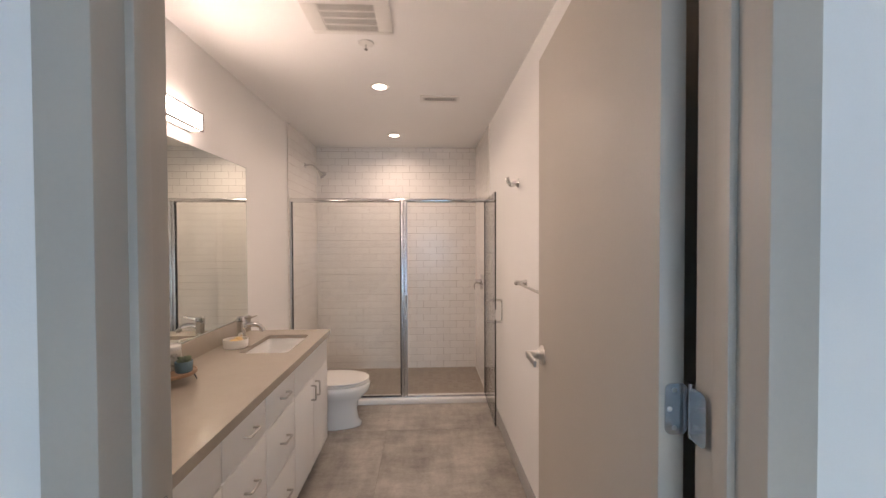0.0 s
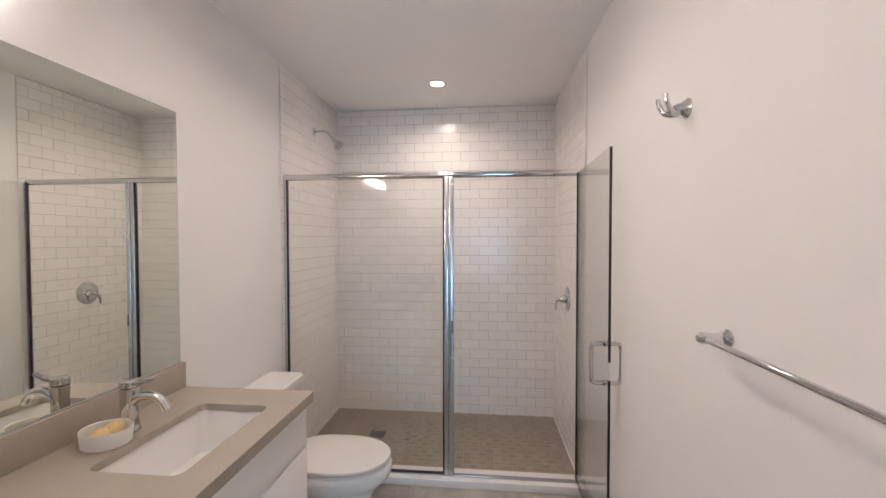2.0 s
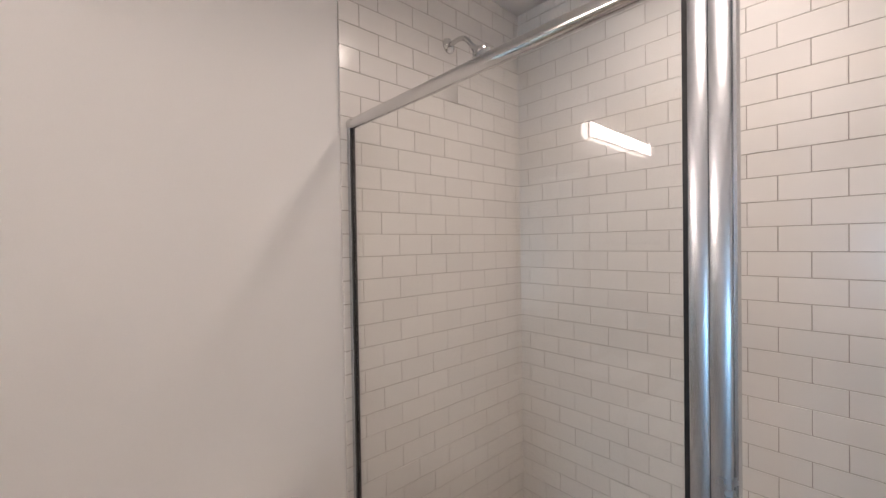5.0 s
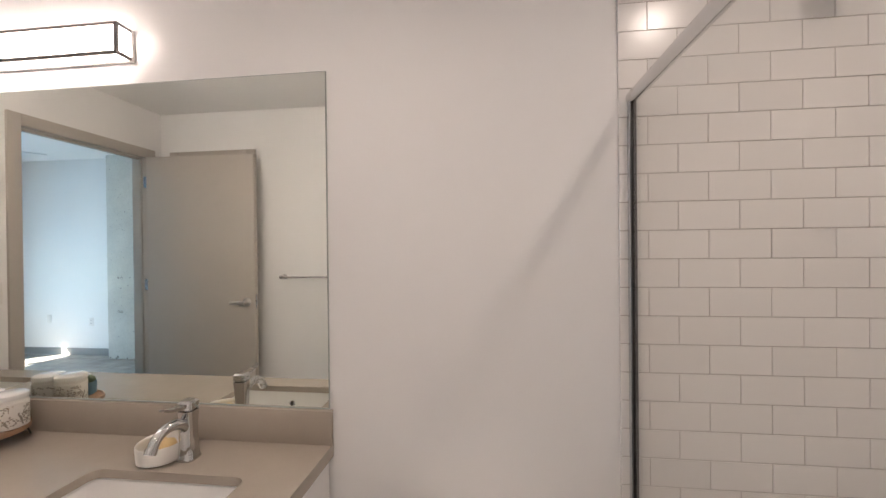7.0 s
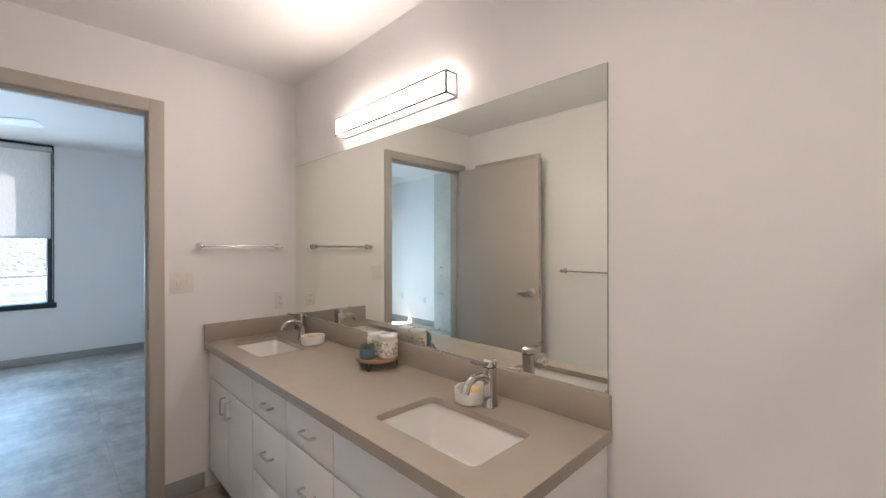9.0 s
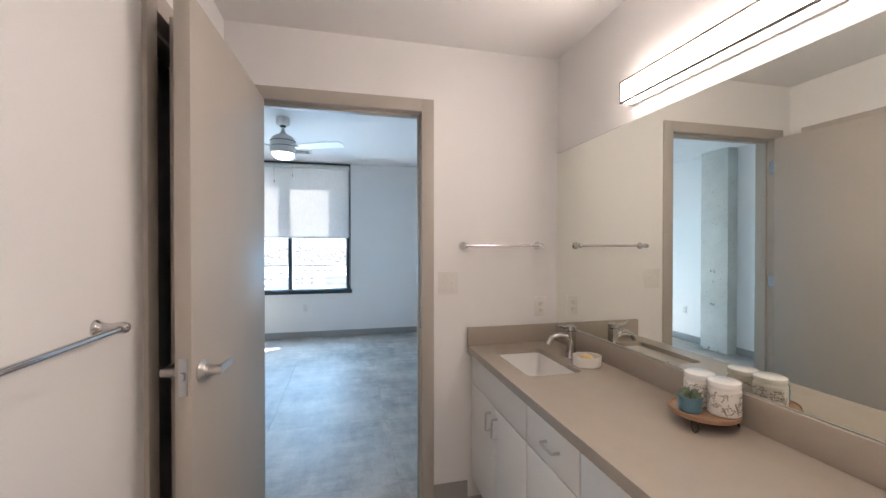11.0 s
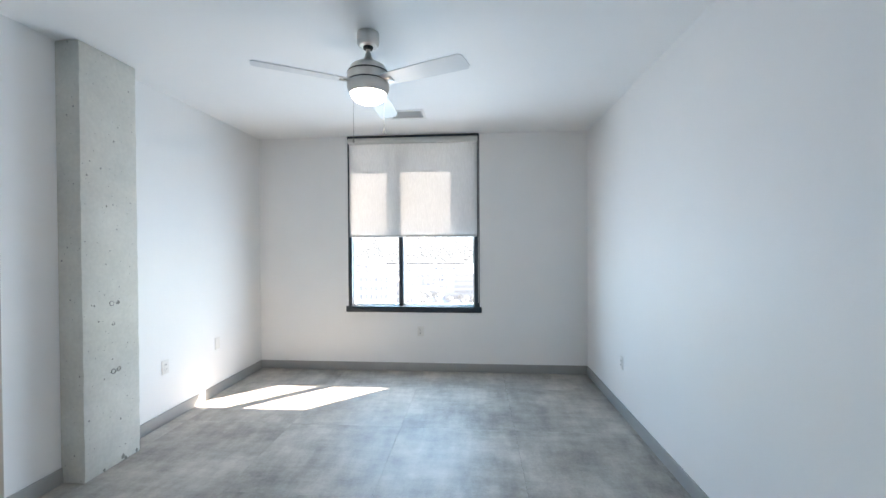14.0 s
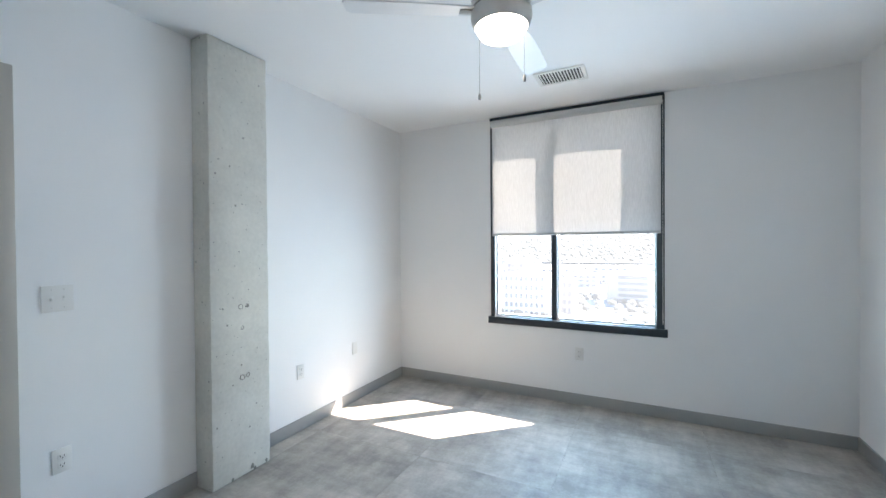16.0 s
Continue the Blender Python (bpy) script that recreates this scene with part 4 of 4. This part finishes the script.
for y in (-0.010, 0.048, 0.107):
    part("cross_bar", boxes((-0.129, y - 0.004, -0.0078, 0.129, y + 0.004, -0.0031)), PLASTIC, fan)
spr = thing("sprinkler", "white ceiling fire sprinkler with small deflector", "sprinkler", pose(0.922, 1.577, H))
part("escutcheon", lathe(bmesh.new(), [(0.042, 0), (0.040, -0.006), (0.018, -0.010), (0, -0.010)], 28), PLASTIC, spr)
part("stem", tube(bmesh.new(), [(0, 0, -0.009), (0, 0, -0.034)], 0.005), CHROME, spr)
part("deflector", lathe(bmesh.new(), [(0, -0.033), (0.011, -0.034), (0.011, -0.036), (0, -0.036)], 16), CHROME, spr)

# ---------- toilet ----------
toilet = thing("toilet", "white porcelain toilet with closed lid", "toilet", pose(0.015, 2.650, 0))


def egg(x0, x1, wd, z, n=40):
    """Outline of a bowl: round in front, squarer at the back."""
    out = []
    for k in range(n):
        a = 2 * math.pi * k / n
        c, s = math.cos(a), math.sin(a)
        e = 1.0 if c > 0 else 0.62
        out.append(((x0 + x1) / 2 + (x1 - x0) / 2 * math.copysign(abs(c) ** e, c), wd * math.copysign(abs(s) ** (0.9 if c > 0 else 0.7), s), z))
    return out


bm = skin(bmesh.new(), [egg(0.10, 0.695, 0.122, 0.0), egg(0.10, 0.697, 0.122, 0.018), egg(0.12, 0.672, 0.110, 0.05), egg(0.14, 0.660, 0.106, 0.13), egg(0.14, 0.672, 0.120, 0.195), egg(0.13, 0.722, 0.160, 0.248), egg(0.12, 0.758, 0.188, 0.285), egg(0.12, 0.770, 0.197, 0.318), egg(0.12, 0.768, 0.196, 0.338), egg(0.13, 0.758, 0.189, 0.349)])
part("bowl", bm, PORCELAIN, toilet)
seat = part("seat", skin(bmesh.new(), [egg(0.24, 0.752, 0.184, 0.350), egg(0.235, 0.757, 0.188, 0.355), egg(0.235, 0.757, 0.188, 0.363), egg(0.24, 0.752, 0.184, 0.366)]), PLASTIC, toilet, "white closed seat")
part("lid", skin(bmesh.new(), [egg(0.235, 0.754, 0.186, 0.3695), egg(0.23, 0.760, 0.190, 0.374), egg(0.23, 0.758, 0.188, 0.383), egg(0.25, 0.735, 0.17, 0.391), egg(0.33, 0.65, 0.10, 0.395)]), PLASTIC, toilet, "white closed lid")
tank = [[(x, y, z) for x, y in rounded(0.01, -wy, dx, wy, 0.03, 5)] for dx, wy, z in ((0.16, 0.185, 0.32), (0.175, 0.195, 0.35), (0.19, 0.205, 0.60), (0.195, 0.208, 0.682))]
tk = part("tank", skin(bmesh.new(), tank), PORCELAIN, toilet)
part("tank_lid", skin(bmesh.new(), [[(x, y, z) for x, y in rounded(0.004, -wy, dx, wy, 0.028, 5)] for dx, wy, z in ((0.200, 0.213, 0.683), (0.210, 0.220, 0.690), (0.210, 0.220, 0.712), (0.200, 0.212, 0.722))]), PORCELAIN, toilet, "white porcelain tank lid")
part("flush_lever", tube(bmesh.new(), [(0.192, -0.15, 0.63), (0.212, -0.15, 0.63), (0.214, -0.09, 0.622)], 0.007), CHROME, tk, "chrome flush lever")
part("water_pipe", tube(bmesh.new(), arc([(0.0, -0.26, 0.18), (0.05, -0.26, 0.18), (0.07, -0.22, 0.26), (0.08, -0.15, 0.322)], 6), 0.006), STEEL, toilet, "braided supply pipe")

# ---------- bedroom ----------
def column_bm():
    bm = boxes((3.660, -2.474, 0, XL + 0.02, -2.060, HB), bevel=0.008)
    bmesh.ops.subdivide_edges(bm, edges=[e for e in bm.edges if abs(e.verts[0].co.z - e.verts[1].co.z) > 1], cuts=60)
    for v in bm.verts:
        k = noise.noise(v.co * 9) * 0.003 + noise.noise(v.co * 40) * 0.0012
        if v.co.x < 3.70:
            v.co.x += k
            v.co.y += k * 0.6
            if v.co.z < 0.06:
                v.co.x += 0.008 * abs(noise.noise(v.co * 23))
    return bm


column = structure("concrete_column", column_bm(), CONCRETE, "rough cast concrete column with tie holes and pits", "column")
rng = random.Random(11)


def tie_mark(y, z, r):
    bm = bmesh.new()
    for k in range(14):
        if rng.random() < 0.78:
            a, b = 2 * math.pi * k / 14, 2 * math.pi * (k + 1.25) / 14
            q = r * rng.uniform(0.85, 1.15)
            tube(bm, [(0, q * math.cos(a), q * math.sin(a)), (0, q * math.cos(b), q * math.sin(b))], rng.uniform(0.0015, 0.003), 6)
    part("tie_mark", bm, STAIN, column, "dark ring left by a form tie", pose(3.659, y, z))


def pit(y, z, r, face_y=False):
    bm = bmesh.new()
    bmesh.ops.create_icosphere(bm, subdivisions=1, radius=1)
    for v in bm.verts:
        v.co = Vector((v.co.x * 0.0022, v.co.y * r, v.co.z * r * 1.2)) * (1 + 0.4 * noise.noise(v.co * 3 + Vector((y * 50, z * 50, 0))))
    part("pit", bm, STAIN, column, m=pose(3.660, y, z) if not face_y else pose(y, -2.060, z, 0, 0, 90))


for y, z, r in ((-2.26, 1.097, 0.016), (-2.30, 1.10, 0.011), (-2.265, 0.64, 0.016), (-2.305, 0.645, 0.013), (-2.27, 0.96, 0.010)):
    tie_mark(y, z, r)
pit(-2.311, 1.10, 0.012)
for cy, cz, cr in ((-2.33, 0.03, 0.016), (-2.35, 0.012, 0.012), (-2.19, 0.014, 0.010), (-2.44, 0.02, 0.012)):
    pit(cy, cz, cr)
for _ in range(46):
    pit(rng.uniform(-2.445, -2.075), rng.uniform(0.08, 2.74), rng.choice((0.0022, 0.003, 0.004, 0.006)))
for _ in range(16):
    pit(rng.uniform(3.675, 3.80), rng.uniform(0.08, 2.74), rng.choice((0.002, 0.003, 0.005)), True)

# window
win = tagged(new("window_1", None), "black-framed two-sash window with low sill", "window", kind="structure")
GYW = YW - 0.085
fw = 0.062
MX = 2.105
bm = boxes((WX0, YW - 0.12, WZ0, WX0 + fw, YW + 0.004, WZ1), (WX1 - fw * 0.75, YW - 0.12, WZ0, WX1, YW + 0.004, WZ1), (WX0 + fw, YW - 0.12, WZ1 - 0.04, WX1 - fw * 0.75, YW + 0.004, WZ1), (WX0 + fw, YW - 0.12, WZ0, WX1 - fw * 0.75, YW - 0.002, WZ0 + 0.072), bevel=0.003)
part("window_frame", bm, BLACK, win, "black metal frame")
part("mullion", boxes((MX - 0.026, YW - 0.12, WZ0 + 0.072, MX + 0.026, YW - 0.012, WZ1 - 0.04), bevel=0.003), BLACK, win, "black centre mullion")
part("window_sill", boxes((WX0 - 0.022, YW - 0.03, WZ0 - 0.002, WX1 + 0.022, YW + 0.022, WZ0 + 0.066), bevel=0.003), BLACK, win, "black sill board")
for a, b in ((WX0 + fw, MX - 0.026), (MX + 0.026, WX1 - fw * 0.75)):
    p = part("pane", boxes((a, GYW - 0.004, WZ0 + 0.072, b, GYW + 0.004, WZ1 - 0.04)), PANE, win, "clear glass pane")
    p.visible_shadow = False
    part("glazing_bead", boxes((a, GYW - 0.016, WZ0 + 0.0722, b, GYW + 0.02, WZ0 + 0.086), (a, GYW - 0.016, WZ0 + 0.086, a + 0.012, GYW + 0.02, WZ1 - 0.04), (b - 0.012, GYW - 0.016, WZ0 + 0.086, b, GYW + 0.02, WZ1 - 0.04)), PLASTIC, win, "pale glazing bead")
blind = thing("roller_blind", "half-lowered off-white woven roller blind", "roller blind")
part("cassette", boxes((WX0 + 0.004, YW + 0.005, WZ1 - 0.016, WX1 - 0.004, YW + 0.030, WZ1 + 0.010), bevel=0.003), BLACK, blind, "black head rail")
part("roll", tube(bmesh.new(), [(WX0 + 0.02, YW + 0.028, WZ1 - 0.052), (WX1 - 0.02, YW + 0.028, WZ1 - 0.052)], 0.034, 20), HEM, blind)
part("cloth", boxes((WX0 + 0.028, YW + 0.0115, 1.590, WX1 - 0.024, YW + 0.0125, WZ1 - 0.06)), CLOTHM, blind, "thin woven cloth")
part("hem_bar", boxes((WX0 + 0.027, YW + 0.006, 1.568, WX1 - 0.023, YW + 0.018, 1.592), bevel=0.003), HEM, blind)
part("bead_chain", tube(bmesh.new(), [(WX0 + 0.014, YW + 0.022, WZ1 - 0.05), (WX0 + 0.014, YW + 0.022, 0.80)], 0.0022, 6), PLASTIC, blind, "thin bead chain")

# ceiling fan
cf = thing("ceiling_fan", "brushed nickel three-blade ceiling fan with lit globe", "ceiling fan", pose(1.876, -2.162, HB))
part("canopy", lathe(bmesh.new(), [(0, 0), (0.066, 0), (0.066, -0.058), (0.063, -0.068), (0.052, -0.078), (0.024, -0.081), (0, -0.081)], 40), NICKEL, cf)
part("rod", tube(bmesh.new(), [(0, 0, -0.08), (0, 0, -0.16)], 0.013), NICKEL, cf)
# dark ring painted in for the shaded gap between canopy and rod
part("canopy_gap_shade", lathe(bmesh.new(), [(0.014, -0.0815), (0.030, -0.0815), (0.027, -0.094), (0.014, -0.098)], 28), SLOT, cf, "dark ring painted as the gap under the canopy")
part("neck", lathe(bmesh.new(), [(0.016, -0.118), (0.022, -0.145), (0.045, -0.172), (0.060, -0.178)], 32), NICKEL, cf)
part("motor", lathe(bmesh.new(), [(0.03, -0.170), (0.070, -0.180), (0.104, -0.203), (0.120, -0.236), (0.124, -0.262), (0.124, -0.292), (0.119, -0.293)], 48), NICKEL, cf)
part("groove", lathe(bmesh.new(), [(0.1195, -0.2925), (0.1195, -0.300)], 48), SLOT, cf, "dark gap between housings")
part("light_kit", lathe(bmesh.new(), [(0.119, -0.2995), (0.126, -0.301), (0.127, -0.325), (0.120, -0.352), (0.110, -0.366), (0.104, -0.362)], 48), NICKEL, cf)
part("upper_groove", lathe(bmesh.new(), [(0.1245, -0.2395), (0.1255, -0.2405), (0.1255, -0.2455), (0.1245, -0.2465)], 48), SLOT, cf)
part("globe", lathe(bmesh.new(), [(0.1055, -0.363), (0.102, -0.378), (0.088, -0.398), (0.06, -0.413), (0.03, -0.420), (0, -0.422)], 40), LITFAN, cf, "glowing opal glass globe")
for a in (31, 158, 271):
    bm = bmesh.new()
    outline = [(0.09, -0.045), (0.16, -0.058), (0.40, -0.068), (0.620, -0.070), (0.642, -0.050), (0.646, 0.040), (0.630, 0.062), (0.40, 0.062), (0.16, 0.050), (0.09, 0.040)]
    skin(bm, [[(x, y, -0.003) for x, y in outline], [(x, y, 0.003) for x, y in outline]])
    bl = part("blade", bm, BLADE, cf, "silver-grey fan blade", pose(0, 0, -0.298, 0, 0, a) @ pose(0, 0, 0, -11, 0, 0))
    part("blade_iron", boxes((0.08, -0.022, -0.010, 0.175, 0.022, -0.0035), bevel=0.003), NICKEL, bl)
for x, y, ln in ((0.077, 0.055, 0.29), (-0.088, -0.03, 0.215)):
    ch = part("pull_chain", tube(bmesh.new(), [(x, y, -0.35), (x, y, -0.35 - ln)], 0.0012, 6), CHAIN, cf)
    part("pull_knob", lathe(bmesh.new(), [(0, 0.012), (0.004, 0.008), (0.007, -0.008), (0.005, -0.018), (0, -0.020)], 14), CHAIN, ch, m=pose(x, y, -0.36 - ln))

# ---------- outside, many storeys up ----------
GZ = -42.0
# brick and foliage colours are greyed for distance haze; its glow follows below
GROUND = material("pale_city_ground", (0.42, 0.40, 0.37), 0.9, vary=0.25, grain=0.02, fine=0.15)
WALLC = [material("pale_facade", (0.50, 0.48, 0.47), 0.8, vary=0.1, grain=0.1, fine=2), material("hazed_brick_facade", (0.17, 0.15, 0.155), 0.85, vary=0.15, grain=0.2, fine=4), material("hazed_grey_facade", (0.20, 0.20, 0.215), 0.8, vary=0.1, grain=0.1, fine=2)]
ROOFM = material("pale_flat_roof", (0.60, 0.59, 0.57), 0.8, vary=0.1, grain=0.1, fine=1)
WINM = material("dark_hazed_window", (0.07, 0.08, 0.10), 0.2, vary=0.2)
TREES = material("hazed_far_foliage", (0.055, 0.06, 0.058), 0.9, vary=0.35, grain=0.05, fine=0.6)
gnd = structure("ground", boxes((-2500, -4000, GZ - 1, 2500, 2000, GZ)), GROUND, "pale city ground far below", "ground")


def building(x, y, wx, wy, h, mat, floors, cols, label):
    ob = thing("building", label, "building", pose(x, y, GZ))
    part("wall", boxes((-wx / 2, -wy / 2, 0, wx / 2, wy / 2, h)), mat, ob)
    part("roof", boxes((-wx / 2 - 0.4, -wy / 2 - 0.4, h, wx / 2 + 0.4, wy / 2 + 0.4, h + 0.6), (-wx / 4, -wy / 4, h + 0.6, 0, 0, h + 3)), ROOFM, ob)
    for f in range(floors):
        for c in range(cols):
            cx, cz = -wx / 2 + wx * (c + 0.5) / cols, h * (f + 0.55) / floors
            ww, hh = wx / cols * 0.28, h / floors * 0.28
            part("window", boxes((cx - ww, wy / 2 - 0.3, cz - hh, cx + ww, wy / 2 + 0.05, cz + hh)), WINM, ob)
    return ob


building(116, -402, 17, 22, 24, WALLC[1], 5, 4, "dark brick mid-rise building in the hazy city")
building(64, -242, 24, 22, 25, WALLC[0], 5, 8, "pale building with rows of windows far below")
building(46, -262, 12, 20, 20, WALLC[1], 4, 4, "narrow brick building in the hazy city")
building(8, -325, 34, 30, 21, WALLC[2], 5, 1, "long grey building with banded facade")
building(62, -430, 40, 24, 12, WALLC[2], 3, 7, "grey flat-roofed building in the city")
building(24, -470, 36, 26, 10, WALLC[0], 2, 6, "low pale warehouse in the city")
building(160, -470, 44, 30, 14, WALLC[2], 3, 7, "grey flat-roofed building in the city")
building(110, -560, 60, 30, 9, WALLC[0], 2, 8, "low pale warehouse in the city")
building(20, -620, 90, 30, 9, WALLC[0], 2, 10, "low pale warehouse in the city")
building(200, -700, 70, 40, 14, WALLC[2], 3, 8, "grey flat-roofed building in the city")
building(-40, -400, 60, 30, 12, WALLC[0], 3, 8, "pale low building in the city")
structure("road", boxes((-600, -806, GZ + 6, 900, -780, GZ + 8), (86, -770, GZ + 0.02, 94, -60, GZ + 0.06)), material("far_asphalt", (0.10, 0.10, 0.10), 0.9, vary=0.1, grain=0.1), "far grey road between buildings", "road")
rng = random.Random(7)
clump = bmesh.new()
bmesh.ops.create_icosphere(clump, subdivisions=1, radius=1)
for v in clump.verts:
    v.co *= 1 + 0.55 * noise.noise(v.co * 2.3)
clump.verts.index_update()
cv, cfaces = [v.co.copy() for v in clump.verts], [[v.index for v in f.verts] for f in clump.faces]
clump.free()
verts, faces = [], []


def add_clump(x, y, z, s):
    off = len(verts)
    verts.extend([(x + c.x * s, y + c.y * s, z + c.z * s * 0.8) for c in cv])
    faces.extend([[off + i for i in f] for f in cfaces])


for _ in range(7000):
    y = rng.uniform(-1700, -850)
    x = rng.uniform(-0.3, 0.6) * -y
    rise = GZ + max(0, (-y - 850)) * 0.10 + 6 * noise.noise(Vector((x * 0.004, y * 0.004, 0)))
    add_clump(x, y, rise + 2, rng.uniform(2.5, 6.5))
for _ in range(2400):
    y = rng.uniform(-760, -180)
    x = rng.uniform(-0.3, 0.6) * -y
    if abs(noise.noise(Vector((x * 0.012, y * 0.012, 3)))) > 0.16:
        add_clump(x, y, GZ + 3, rng.uniform(1.2, 3.4))
data = bpy.data.meshes.new("distant_trees")
data.from_pydata(verts, [], faces)
data.materials.append(TREES)
# distance haze put in as a pale emission on surfaces that are no lamps
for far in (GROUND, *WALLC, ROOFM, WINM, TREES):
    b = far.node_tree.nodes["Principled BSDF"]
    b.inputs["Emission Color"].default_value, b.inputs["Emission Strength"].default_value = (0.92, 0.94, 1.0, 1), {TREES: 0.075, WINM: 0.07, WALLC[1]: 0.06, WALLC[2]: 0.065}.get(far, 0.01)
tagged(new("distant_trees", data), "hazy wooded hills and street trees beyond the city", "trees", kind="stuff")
hill = bmesh.new()
bmesh.ops.create_grid(hill, x_segments=40, y_segments=24, size=1)
for v in hill.verts:
    x, y = v.co.x * 1800, -1290 + v.co.y * 480
    v.co = Vector((x, y, GZ - 0.5 + max(0, -y - 865) * 0.098 + 5 * noise.noise(Vector((x * 0.004, y * 0.004, 0)))))
# the ridge shares the foliage's haze glow
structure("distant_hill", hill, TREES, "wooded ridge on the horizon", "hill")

# ---------- pieces: floor and wall tiles ----------
TS, FX, FY = 0.914, 0.931, -2.055
for i in range(-2, 5):
    for j in range(-4, 8):
        x0, x1 = max(FX + i * TS, -0.15), min(FX + (i + 1) * TS, XL + 0.12)
        y0, y1 = max(FY + j * TS, YW - 0.01), min(FY + (j + 1) * TS, 3.10)
        if y0 > 0.5:
            x1 = min(x1, BW + 0.1)
        elif y1 > 0 and x0 > BW:
            y1 = -0.001
        if x1 - x0 > 0.02 and y1 - y0 > 0.02:
            bm = boxes((x0 + 0.0008, y0 + 0.0008, -0.0038, x1 - 0.0008, y1 - 0.0008, 0.0))
            ob = new("tile", mesh("floor_tile", bm, FLOOR, smooth=False))
            ob.parent = floor

pan = structure("shower_floor", boxes((0.0, 3.15, 0.0, BW, BL, 0.029)), MGROUT, "taupe mosaic shower floor in running bond", "shower floor")
piece = mesh("mosaic_tile", boxes((0.0015, 0.0015, -0.006, 0.0485, 0.0985, 0.0035)), MOSAIC, smooth=False)
half = mesh("mosaic_half", boxes((0.0015, 0.0015, -0.006, 0.0485, 0.0475, 0.0035)), MOSAIC, smooth=False)
count = 0
for i in range(36):
    y, n = 3.150 + (0.05 if i % 2 else 0.0), 0
    if i % 2:
        ob = new("tile", half)
        ob.parent = pan
        ob.matrix_basis = pose(0.012 + i * 0.0502, 3.151, 0.0288)
    while y < 3.885:
        if not (abs(0.037 + i * 0.0502 - 0.47) < 0.06 and abs(y + 0.05 - 3.56) < 0.07):
            ob = new("tile", piece)
            ob.parent = pan
            ob.matrix_basis = pose(0.012 + i * 0.0502, y, 0.0288 + random.uniform(-0.0005, 0.0005))
        y += 0.1
    ob = new("tile", half)
    ob.parent = pan
    ob.matrix_basis = pose(0.012 + i * 0.0502, y, 0.0288) if y < 3.945 else pose(0.012 + i * 0.0502, 3.942, 0.0284)
structure("shower_caulk", boxes((0.011, 3.151, 0.030, 0.016, 3.990, 0.040), (0.011, 3.985, 0.030, 1.824, 3.990, 0.040), (1.819, 3.151, 0.030, 1.824, 3.990, 0.040)), ACRYLIC, "white sealant bead round the shower floor", "sealant")

tiled_wall("shower_wall_back", "white glazed subway tiles on the shower's back wall", BW, pose(0, BL, 0), 0.061, 0.138)
tiled_wall("shower_wall_head", "white glazed subway tiles on the shower-head wall", BL - 3.034, pose(0.0, 3.034, 0, 0, 0, 90), PITCH_X / 2, PITCH_X)
tiled_wall("shower_wall_valve", "white glazed subway tiles on the valve wall", BL - 3.034, pose(BW, BL, 0, 0, 0, -90), 0.05, 0.127)
